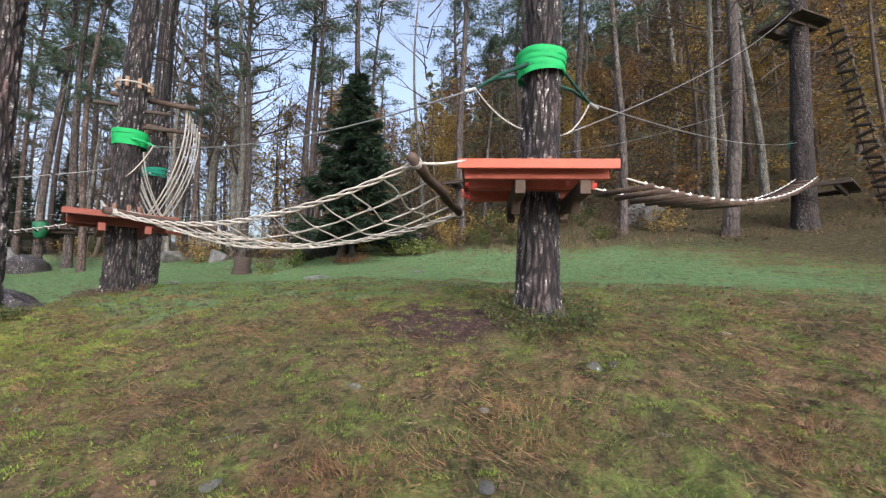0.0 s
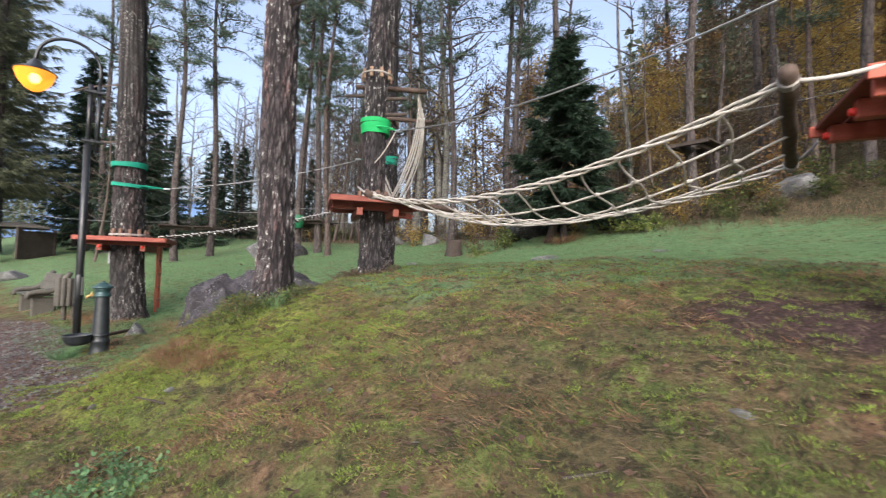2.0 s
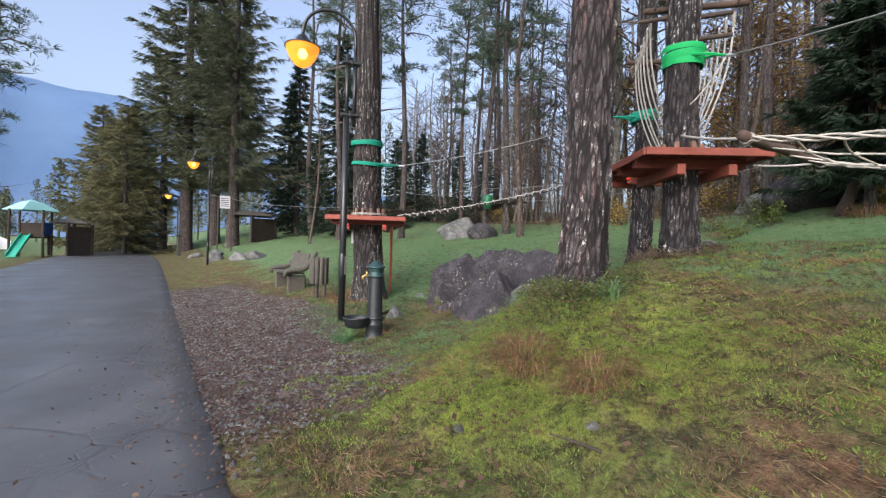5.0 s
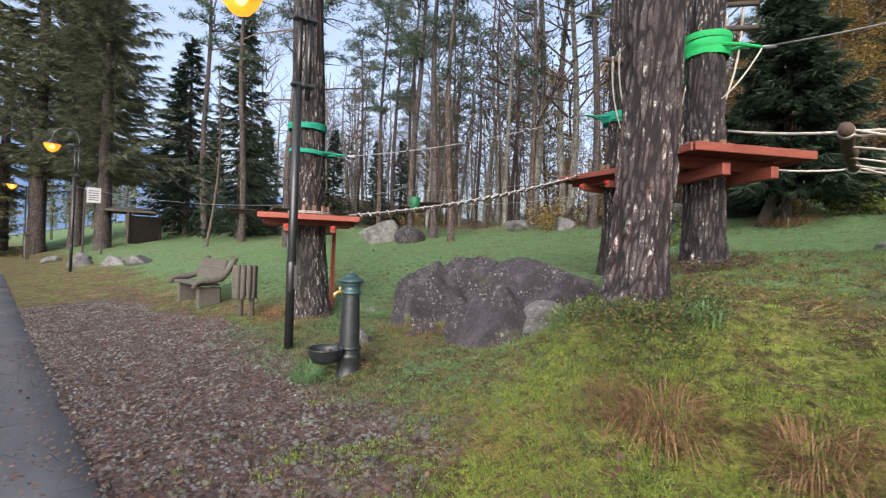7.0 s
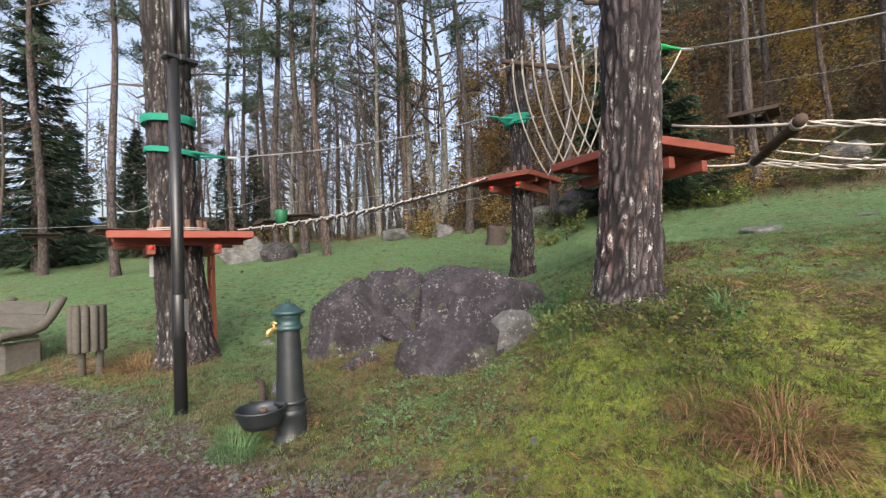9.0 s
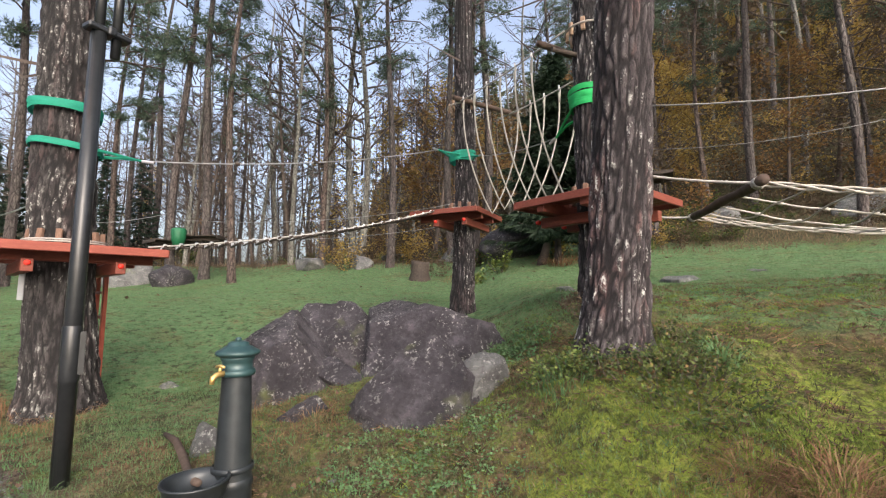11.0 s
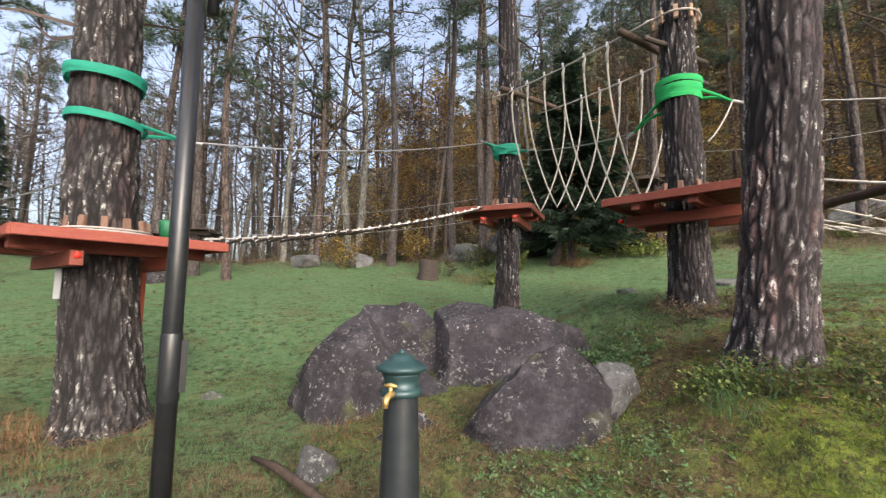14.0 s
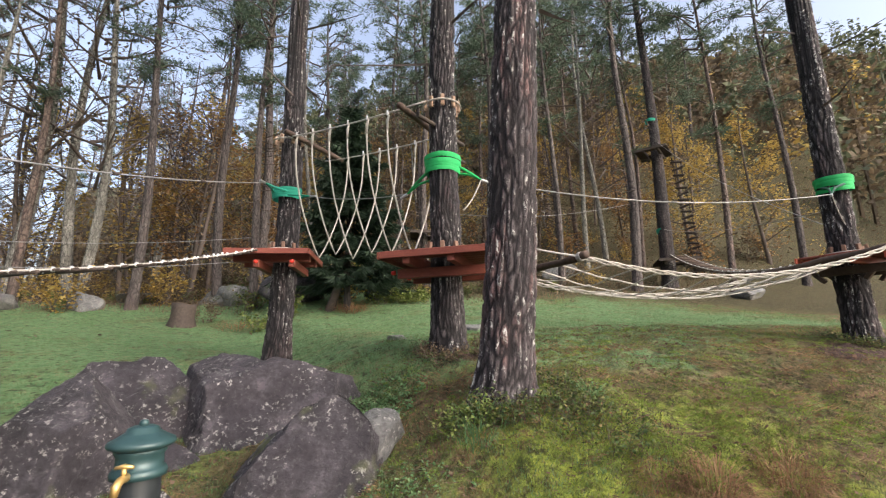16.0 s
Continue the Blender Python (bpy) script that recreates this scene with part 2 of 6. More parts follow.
POST = plain_material("black_painted_steel", (0.014, 0.016, 0.018), (0.028, 0.03, 0.033), 20, 0.32, 0.2, 0.05, (1, 1, 1), 0.5)
BRASS = plain_material("worn_brass", (0.45, 0.3, 0.1), (0.6, 0.43, 0.18), 30, 0.4, 0.7, 0.1)
WHITE = plain_material("white_paint", (0.7, 0.72, 0.74), (0.8, 0.81, 0.82), 12, 0.5)
GREYTAG = plain_material("grey_plastic", (0.3, 0.32, 0.34), (0.4, 0.42, 0.44), 12, 0.5)
REDPAD = plain_material("red_end_cap", (0.6, 0.03, 0.02), (0.7, 0.05, 0.03), 12, 0.5)
GREENBIN = plain_material("dark_green_plastic", (0.01, 0.09, 0.04), (0.02, 0.13, 0.06), 12, 0.5)
BLUEPANEL = plain_material("blue_panel", (0.02, 0.09, 0.35), (0.03, 0.12, 0.42), 12, 0.5)
TEALROOF = plain_material("pale_teal_roof", (0.2, 0.42, 0.42), (0.28, 0.52, 0.52), 8, 0.5)
SLIDEGREEN = plain_material("green_slide", (0.03, 0.3, 0.2), (0.05, 0.4, 0.28), 8, 0.35)


def rock_material(name, dark, pale, tint):
    n = Nodes(name, 0.62, 0, 0.4)
    co = n.coords(1, 1, 1, True)
    col = n.ramp(n.noise(3.2, 6, co), [(0.36, dark), (0.54, pale), (0.7, tint)])
    col = n.mix(n.ramp(n.noise(30, 4, co), [(0.36, 0.45), (0.54, 0.0)]), col, tuple(v * 0.5 for v in dark))
    spot = n.ramp(n.noise(22, 6, co, 0.75), [(0.56, 0.0), (0.61, 0.85)])
    keep = n.ramp(n.noise(2.6, 4, co), [(0.42, 0.1), (0.58, 1.0)])
    col = n.mix(n.math("MULTIPLY", spot, keep), col, (0.4, 0.4, 0.38))
    col = n.mix(n.ramp(n.noise(1.4, 4, co), [(0.62, 0.0), (0.72, 0.8)]), col, (0.11, 0.13, 0.04))
    n.color(col)
    n.bump(n.math("ADD", n.noise(6, 10, co, 0.78), n.math("MULTIPLY", n.noise(38, 6, co, 0.75), 0.35)), 1.0, 0.07)
    return n.m


ROCK = rock_material("purple_grey_rock", (0.02, 0.018, 0.023), (0.046, 0.041, 0.05), (0.1, 0.092, 0.105))
ROCKGREY = rock_material("pale_grey_rock", (0.07, 0.07, 0.072), (0.15, 0.152, 0.152), (0.24, 0.24, 0.235))


def ground_material():
    n = Nodes("mossy_lawn_ground", 0.95, 0, 0.15)
    co = n.coords(1, 1, 1, True)
    fine, mid, big = n.noise(34, 6, co, 0.75), n.noise(6, 8, co, 0.75), n.noise(0.9, 4, co)
    turf = n.ramp(mid, [(0.32, (0.04, 0.042, 0.022)), (0.44, (0.08, 0.08, 0.036)), (0.52, (0.14, 0.11, 0.055)), (0.6, (0.09, 0.082, 0.042)), (0.7, (0.2, 0.13, 0.078))])
    lime = n.ramp(mid, [(0.35, (0.055, 0.085, 0.018)), (0.5, (0.125, 0.16, 0.045)), (0.62, (0.2, 0.245, 0.065))])
    turf = n.mix(n.ramp(n.noise(1.7, 6, co, 0.7), [(0.49, 0.0), (0.56, 0.8)]), turf, lime)
    turf = n.mix(n.ramp(n.noise(1.3, 6, n.coords(1.1, 0.9, 1, True), 0.72), [(0.52, 0.0), (0.59, 0.8)]), turf, n.ramp(mid, [(0.35, (0.06, 0.038, 0.026)), (0.5, (0.19, 0.112, 0.068)), (0.65, (0.33, 0.215, 0.13))]))
    lawn = n.ramp(mid, [(0.28, (0.055, 0.095, 0.045)), (0.42, (0.095, 0.18, 0.08)), (0.54, (0.135, 0.235, 0.105)), (0.63, (0.18, 0.2, 0.1)), (0.74, (0.22, 0.175, 0.1))])
    lawn = n.mix(n.ramp(n.noise(0.8, 6, n.coords(0.9, 1.2, 1, True), 0.7), [(0.52, 0.0), (0.62, 0.55)]), lawn, n.ramp(mid, [(0.35, (0.075, 0.065, 0.032)), (0.5, (0.14, 0.12, 0.055)), (0.65, (0.2, 0.16, 0.08))]))
    moss = n.ramp(mid, [(0.32, (0.045, 0.06, 0.018)), (0.42, (0.1, 0.12, 0.03)), (0.5, (0.2, 0.25, 0.045)), (0.57, (0.25, 0.3, 0.05)), (0.66, (0.15, 0.1, 0.05))])
    grit = n.ramp(n.noise(30, 5, co, 0.75), [(0.34, (0.045, 0.033, 0.035)), (0.5, (0.11, 0.08, 0.08)), (0.66, (0.22, 0.17, 0.168))])
    litter = n.ramp(n.noise(14, 5, co, 0.7), [(0.34, (0.02, 0.016, 0.011)), (0.46, (0.055, 0.042, 0.025)), (0.54, (0.055, 0.064, 0.026)), (0.62, (0.11, 0.076, 0.043)), (0.7, (0.055, 0.07, 0.028))])
    soil = n.ramp(fine, [(0.35, (0.03, 0.02, 0.02)), (0.65, (0.1, 0.062, 0.06))])

    def soft(name, wobble):
        a = n.math("ADD", n.attr(name), n.math("MULTIPLY", n.math("SUBTRACT", wobble, 0.5), 0.9))
        return n.ramp(a, [(0.38, 0.0), (0.62, 1.0)])

    col = n.mix(soft("lawn", big), turf, lawn)
    col = n.mix(soft("moss", mid), col, moss)
    col = n.mix(soft("litter", mid), col, litter)
    col = n.mix(soft("gravel", n.noise(3, 4, co)), col, grit)
    col = n.mix(soft("soil", mid), col, soil)
    col = n.mix(n.ramp(fine, [(0.34, 0.75), (0.52, 0.0)]), col, n.mix(0.7, col, (0.03, 0.026, 0.016)))
    col = n.mix(n.ramp(n.noise(8, 5, co, 0.75), [(0.4, 0.9), (0.48, 0.0)]), col, n.mix(0.75, col, (0.03, 0.022, 0.016)))
    col = n.mix(n.ramp(n.noise(19, 5, co, 0.7), [(0.56, 0.0), (0.64, 0.4)]), col, (0.25, 0.2, 0.12))
    n.color(col)
    n.bump(n.math("ADD", fine, n.math("MULTIPLY", mid, 0.8)), 1.0, 0.05)
    return n.m


def road_material():
    n = Nodes("worn_asphalt", 0.62, 0, 0.35)
    co = n.coords(1, 1, 1, True)
    col = n.ramp(n.noise(1.1, 5, co), [(0.3, (0.062, 0.066, 0.075)), (0.55, (0.092, 0.096, 0.107)), (0.75, (0.13, 0.134, 0.145))])
    col = n.mix(n.ramp(n.noise(160, 2, co), [(0.4, 0.5), (0.6, 0.0)]), col, (0.04, 0.04, 0.042))
    warp = n.t.nodes.new("ShaderNodeMix")
    warp.data_type = "VECTOR"
    warp.inputs[0].default_value = 0.12
    ns = n.t.nodes.new("ShaderNodeTexNoise")
    ns.inputs["Scale"].default_value = 2.5
    n.link(co, ns.inputs["Vector"])
    n.link(co, warp.inputs[4])
    n.link(ns.outputs["Color"], warp.inputs[5])
    crack = n.ramp(n.cells(0.75, warp.outputs[1], "DISTANCE_TO_EDGE"), [(0.0, 1.0), (0.016, 0.0)])
    net = n.ramp(n.cells(4.0, warp.outputs[1], "DISTANCE_TO_EDGE"), [(0.0, 1.0), (0.03, 0.0)])
    keep = n.ramp(n.noise(0.6, 3, co), [(0.52, 0.0), (0.62, 1.0)])
    mask = n.math("MAXIMUM", n.math("MULTIPLY", crack, n.ramp(n.noise(0.9, 4, co), [(0.44, 0.05), (0.58, 0.7)])), n.math("MULTIPLY", net, n.math("MULTIPLY", keep, n.attr("edge"))))
    col = n.mix(mask, col, (0.02, 0.02, 0.02))
    n.color(col)
    n.rough(n.ramp(n.noise(0.8, 4, co), [(0.35, 0.3), (0.65, 0.55)]))
    n.bump(n.math("SUBTRACT", n.math("MULTIPLY", n.noise(120, 3, co), 0.4), mask), 0.6, 0.008)
    return n.m


def glow_material(name, col, strength):
    n = Nodes(name, 0.3)
    n.color(col)
    n.b.inputs["Emission Color"].default_value = (*col, 1)
    n.b.inputs["Emission Strength"].default_value = strength
    return n.m


LAMPGLASS = glow_material("lit_amber_glass", (1.0, 0.34, 0.03), 0.75)
_t = LAMPGLASS.node_tree
_mix, _clear = _t.nodes.new("ShaderNodeMixShader"), _t.nodes.new("ShaderNodeBsdfTransparent")
_clear.inputs[0].default_value = (1.0, 0.6, 0.2, 1)
_mix.inputs[0].default_value = 0.4
_t.links.new(_t.nodes["Principled BSDF"].outputs[0], _mix.inputs[1])
_t.links.new(_clear.outputs[0], _mix.inputs[2])
_t.links.new(_mix.outputs[0], _t.nodes["Material Output"].inputs[0])
BULB = glow_material("lit_bulb", (1.0, 0.62, 0.25), 12.0)


# ---- shaping ----
def mesh_of(name, verts, faces, material, smooth=True):
    me = bpy.data.meshes.new(name)
    me.from_pydata([tuple(v) for v in verts], [], faces)
    me.materials.append(material)
    if smooth:
        me.polygons.foreach_set("use_smooth", [True] * len(me.polygons))
    return me


class Shape:
    """Collects verts and faces of one mesh."""

    def __init__(self):
        self.v, self.f = [], []

    def tube(self, pts, r, sides=8, cap=True):
        pts = [Vector(p) for p in pts]
        rs = r if isinstance(r, (list, tuple)) else [r] * len(pts)
        base, last = len(self.v), None
        for i, p in enumerate(pts):
            d = (pts[min(i + 1, len(pts) - 1)] - pts[max(i - 1, 0)]).normalized()
            if last is None:
                a = d.cross((0, 0, 1)) if abs(d.z) < 0.95 else d.cross((1, 0, 0))
            else:
                a = last - d * last.dot(d)
            a.normalize()
            last = a
            b = d.cross(a)
            for k in range(sides):
                w = 2 * math.pi * k / sides
                self.v.append(p + (a * math.cos(w) + b * math.sin(w)) * rs[i])
        for i in range(len(pts) - 1):
            for k in range(sides):
                q = base + i * sides
                self.f.append((q + k, q + (k + 1) % sides, q + sides + (k + 1) % sides, q + sides + k))
        if cap:
            self.f.append(tuple(base + k for k in reversed(range(sides))))
            self.f.append(tuple(base + (len(pts) - 1) * sides + k for k in range(sides)))
        return self

    def turn(self, profile, sides=28, at=(0, 0, 0)):
        """A lathe of (radius, z) pairs."""
        base = len(self.v)
        for r, z in profile:
            for k in range(sides):
                w = 2 * math.pi * k / sides
                self.v.append(Vector((at[0] + r * math.cos(w), at[1] + r * math.sin(w), at[2] + z)))
        for i in range(len(profile) - 1):
            for k in range(sides):
                q = base + i * sides
                self.f.append((q + k, q + (k + 1) % sides, q + sides + (k + 1) % sides, q + sides + k))
        return self

    def box(self, size, m=None, bevel=0.006):
        """A box with chamfered edges, centred on m."""
        m = m or Matrix()
        bm = bmesh.new()
        bmesh.ops.create_cube(bm, size=1)
        for v in bm.verts:
            v.co = Vector((v.co.x * size[0], v.co.y * size[1], v.co.z * size[2]))
        if bevel:
            bmesh.ops.bevel(bm, geom=bm.edges[:], offset=min(bevel, min(size) * 0.3), segments=1, affect="EDGES")
        bm.verts.index_update()
        base = len(self.v)
        self.v += [m @ v.co for v in bm.verts]
        self.f += [tuple(base + v.index for v in f.verts) for f in bm.faces]
        bm.free()
        return self

    def leaf(self, p, d, size, width, up=None):
        """One folded leaf blade: two triangles."""
        d = d.normalized()
        s = d.cross(up or Vector((random.uniform(-1, 1), random.uniform(-1, 1), random.uniform(-1, 1))))
        if s.length < 1e-4:
            s = Vector((1, 0, 0))
        s.normalize()
        b = len(self.v)
        self.v += [p, p + d * size * 0.5 + s * width, p + d * size, p + d * size * 0.5 - s * width]
        self.f += [(b, b + 1, b + 2, b + 3)]

    def needle(self, p, d, size, width):
        s = d.cross(Vector((random.uniform(-1, 1), random.uniform(-1, 1), random.uniform(-1, 1))))
        s.normalize()
        b = len(self.v)
        self.v += [p - s * width, p + s * width, p + d * size]
        self.f += [(b, b + 1, b + 2)]

    def mesh(self, name, material, smooth=True):
        return mesh_of(name, self.v, self.f, material, smooth)


def part(name, shape, material, parent, label="", smooth=False):
    me = shape if isinstance(shape, bpy.types.Mesh) else shape.mesh(name, material, smooth)
    ob = new(name, me)
    ob.parent = parent
    if label:
        ob["label"] = label
    return ob


def thing(name, label, category, group="", m=None):
    ob = new(name)
    if m:
        ob.matrix_world = m
    return tagged(ob, label, category, group)


def single(name, shape, material, label, category, group="", kind="", smooth=False, m=None):
    me = shape if isinstance(shape, bpy.types.Mesh) else shape.mesh(name, material, smooth)
    ob = new(name, me)
    if m:
        ob.matrix_world = m
    return tagged(ob, label, category, group, kind)


# ---- ground ----
def softplus(u, k):
    return k * np.log1p(np.exp(np.clip(u / k, -40, 40)))


def rise(u):
    return 1 / (1 + np.exp(-np.clip(u, -40, 40)))


def road_side(x, y):
    """Metres from the road's edge towards the lawn."""
    return (y - (1.72 - 0.243 * (x + 5.1))) * 0.972


def height(x, y):
    """The lie of the land: flat by the road, a mound beside it, a lawn that climbs to a wooded slope."""
    x, y = np.asarray(x, float), np.asarray(y, float)
    d = road_side(x, y)
    dp = np.maximum(d, 0)
    m = rise((x + 5.95 - 0.05 * (d - 2.5)) / 0.3)
    m2 = rise((x + 2) / 2.0)
    z = 0.237 * (softplus(d - 1.2, 0.4) - softplus(d - 6, 0.5)) + 0.093 * softplus(d - 6, 0.5) + 0.115 * np.minimum(softplus(d - 13, 1.5), 13)
    z += 0.538 * m * (1 - np.exp(-(dp / 1.6) ** 1.6)) + 0.153 * m * np.exp(-((d - 4.2) / 2.2) ** 2)
    z += -0.571 * m2 * (1 - np.exp(-(dp / 1.8) ** 1.5)) + 0.085 * softplus(x, 3) * softplus(d - 3, 2.0) / 10
    z += -0.235 * rise((x + 7.5) / 1.2) * rise((d - 6) / 1.5) + 0.196 * np.minimum(softplus(d - 16, 2), 22) * rise((x + 12) / 6)
    z += 0.242 * np.exp(-((x + 5.9) ** 2 + (d - 2.9) ** 2) / 0.6) - 0.494 * np.exp(-((x + 10) ** 2 + (d - 5.2) ** 2) / 5)
    z += -0.076 * np.minimum(softplus(x - 5, 2) * softplus(d - 7, 2), 200) / 10
    z += 0.376 * rise((x + 2.5) / 0.8) * (1 - np.exp(-dp / 0.5)) + 0.16 * np.minimum(softplus(-x - 22, 4), 30) * np.minimum(softplus(d - 6, 3), 30) / 20
    z = np.minimum(z, 14 + 0.02 * z)
    hill = (x + 5) * 0.75 + y * 0.65 - 30
    z += 0.43 * np.minimum(softplus(hill, 7), 240) * rise((y - 6) / 6) * rise((x + 0.18 * y) / 4)
    z += 0.12 * np.minimum(softplus(hill - 18, 5), 240) * rise((y - 6) / 6) * rise((x + 0.18 * y) / 4)
    return z - 0.07


def ground_z(x, y):
    return float(height(x, y))


def lumps(x, y):
    """Small unevenness: rolling turf with moss hummocks on it."""
    return noise.fractal((x * 1.7, y * 1.7, 0), 0.75, 2.1, 4) + 0.7 * abs(noise.noise((x * 4.3, y * 4.3, 6.0))) - 0.15


def unevenness(x, y):
    """How many metres the lumps stand up, by place."""
    d = road_side(x, y)
    mound = np.exp(-((x + 2.5) / 6.5) ** 4 - ((y - 4) / 3.6) ** 4)
    near = np.exp(-((x + 5) / 14) ** 4 - ((y - 5) / 10) ** 4)
    return rise((d - 0.25) / 0.15) * (0.02 + 0.02 * near + 0.035 * mound + 0.12 * rise((d - 16) / 2))


def turf_z(x, y):
    """Ground height with its small unevenness."""
    return ground_z(x, y) + lumps(x, y) * float(unevenness(x, y))


def spaced(lo, hi, far_lo, far_hi, step, grow=1.16):
    """Grid lines: even from lo to hi, then ever wider."""
    out = list(np.arange(lo, hi + step / 2, step))
    s, v = step, out[-1]
    while v < far_hi:
        s *= grow
        v += s
        out.append(v)
    s, v, low = step, lo, []
    while v > far_lo:
        s *= grow
        v -= s
        low.append(v)
    return np.array(low[::-1] + out)


def build_ground():
    xs, ys = spaced(-11, 3.5, -900, 900, 0.075, 1.13), spaced(0.6, 8.0, -900, 900, 0.075, 1.13)
    gx, gy = np.meshgrid(xs, ys)
    gz = height(gx, gy)
    d = road_side(gx, gy)
    gz = gz + np.array([[lumps(x, y) for x in xs] for y in ys]) * unevenness(gx, gy)
    gz = np.where(d < 0.05, gz - 0.05 * rise((0.0 - d) / 0.05), gz)
    nx, ny = len(xs), len(ys)
    verts = np.stack([gx, gy, gz], -1).reshape(-1, 3)
    idx = np.arange(nx * ny).reshape(ny, nx)
    faces = np.stack([idx[:-1, :-1], idx[:-1, 1:], idx[1:, 1:], idx[1:, :-1]], -1).reshape(-1, 4)
    me = mesh_of("ground", verts.tolist(), faces.tolist(), ground_material())
    x, y, dd = gx.ravel(), gy.ravel(), d.ravel()
    lawn = rise((dd - 5.0 - 1.2 * np.sin(x * 0.5)) / 0.7) * rise((19 - 4.5 * rise((x + 1) / 1.5) - dd) / 1.2) * rise((6.5 - x) / 1.5)
    lawn = np.maximum(lawn, rise((-8.6 - x) / 0.5) * rise((dd - 3.0) / 0.6) * rise((17 - dd) / 2))
    lawn = np.maximum(lawn, 0.36 * rise((-7 - x) / 0.4) * rise((dd - 1.7) / 0.4) * rise((17 - dd) / 2))
    lawn = np.maximum(lawn, rise((-6.0 - dd) / 0.6) * 0.6)
    moss = 0.85 * np.exp(-((x + 5.3) / 1.5) ** 2 - ((y - 4.0) / 1.2) ** 2) + 0.22 * rise((x + 6) / 1) * rise((3.0 - dd) / 0.8)
    gravel = rise((-6.4 - x + 0.3 * (dd - 1)) / 0.35) * rise((2.1 - dd + 0.3 * np.sin(x)) / 0.3) * rise((x + 17) / 1.5) * rise((dd + 0.6) / 0.2)
    gravel = np.maximum(gravel, 0.42 * rise((0.25 - np.abs(dd)) / 0.1))
    litter = rise((dd - 17.5 + 3.0 * rise((x + 1) / 1.5)) / 1.2) + rise((x - 7.5 - 0.1 * y) / 2.0) * rise((dd - 7) / 1)
    soil = 1.4 * np.exp(-((x + 0.05) / 0.7) ** 2 - ((y - 4.35) / 0.5) ** 2) + 0.8 * np.exp(-((x + 5.0) / 0.55) ** 2 - ((y - 6.6) / 0.5) ** 2)
    soil = np.maximum(soil, 0.75 * np.exp(-((x - 0.95) / 0.5) ** 2 - ((y - 4.45) / 0.5) ** 2))
    for key, val in (("lawn", lawn), ("moss", moss), ("gravel", gravel), ("litter", litter), ("soil", soil)):
        me.attributes.new(key, "FLOAT", "POINT").data.foreach_set("value", np.clip(val, 0, 1).astype(np.float32))
    single("ground", me, None, "mossy uneven lawn and forest floor with fallen leaves", "ground", kind="structure")


def build_road():
    verts, faces, edge = [], [], []
    across = [0.03, -0.03, -0.25, -0.6, -1.1, -1.8, -2.6, -3.4, -4.2, -4.8, -5.1, -5.2]
    along = list(np.arange(14, -20, -0.2)) + list(np.arange(-20, -75, -1.0))
    for i, x in enumerate(along):
        for j, a in enumerate(across):
            wob = 0.05 * noise.noise((x * 1.9, a * 0.1, 3)) + 0.03 * noise.noise((x * 7, 0, 9)) if j < 2 or j > 9 else 0
            wide = 1 + 0.006 * max(0, -x - 15)
            y0 = 1.72 - 0.243 * (x + 5.1)
            dd = (a if a > 0 else a * wide) + wob
            crown = 0.03 * (1 - ((a + 2.6) / 2.6) ** 2)
            z = -0.07 + crown + (-0.05 if j in (0, 11) else 0.0) + 0.012 * noise.noise((x * 0.8, a, 1))
            verts.append((x + dd * 0.236, y0 + dd * 0.972, z + 0.012))
            edge.append(max(0.0, min(1.0, 1.0 + a * 0.9)) + 0.15)
    k = len(across)
    for i in range(len(along) - 1):
        for j in range(k - 1):
            faces.append((i * k + j, i * k + j + 1, (i + 1) * k + j + 1, (i + 1) * k + j))
    me = mesh_of("road", verts, faces, road_material())
    me.attributes.new("edge", "FLOAT", "POINT").data.foreach_set("value", np.array(edge, np.float32))
    single("road", me, None, "narrow worn grey asphalt road with cracked edge", "road", kind="structure")


build_ground()
build_road()


# ---- far hills ----
def build_mountains():
    n = Nodes("haze_tinted_hillside", 1.0, 0, 0.0)
    # The haze of distance is put into the base colour as blue.
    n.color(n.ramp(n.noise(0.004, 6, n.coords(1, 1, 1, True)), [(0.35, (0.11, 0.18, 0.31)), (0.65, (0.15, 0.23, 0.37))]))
    sh = Shape()
    cols = 80
    for i in range(cols + 1):
        a = radians(35 + 120 * i / cols)
        top = min(1, i / 25) * (560 + 130 * math.sin(i * 0.09 - 3.4)) + 50 * noise.noise((i * 0.16, 0, 5)) + 12 * noise.noise((i * 0.9, 0, 8))
        for r, h in ((1500, -10), (1600, top * 0.35), (1750, top * 0.75), (1900, top), (2300, -10)):
            sh.v.append(Vector((-r * math.sin(a), r * math.cos(a), h + (10 * noise.noise((i * 0.7, h * 0.01, 2)) if 0 < h < top else 0))))
    for i in range(cols):
        for k in range(4):
            q = i * 5 + k
            sh.f.append((q, q + 1, q + 6, q + 5))
    single("backdrop", sh, n.m, "wooded mountain ridge across the valley, blue haze painted into its colour", "mountain", kind="structure", smooth=True)


build_mountains()


# ---- trees ----
def rand_dir(up=0.0):
    a = random.uniform(0, 2 * math.pi)
    return Vector((math.cos(a), math.sin(a), up))


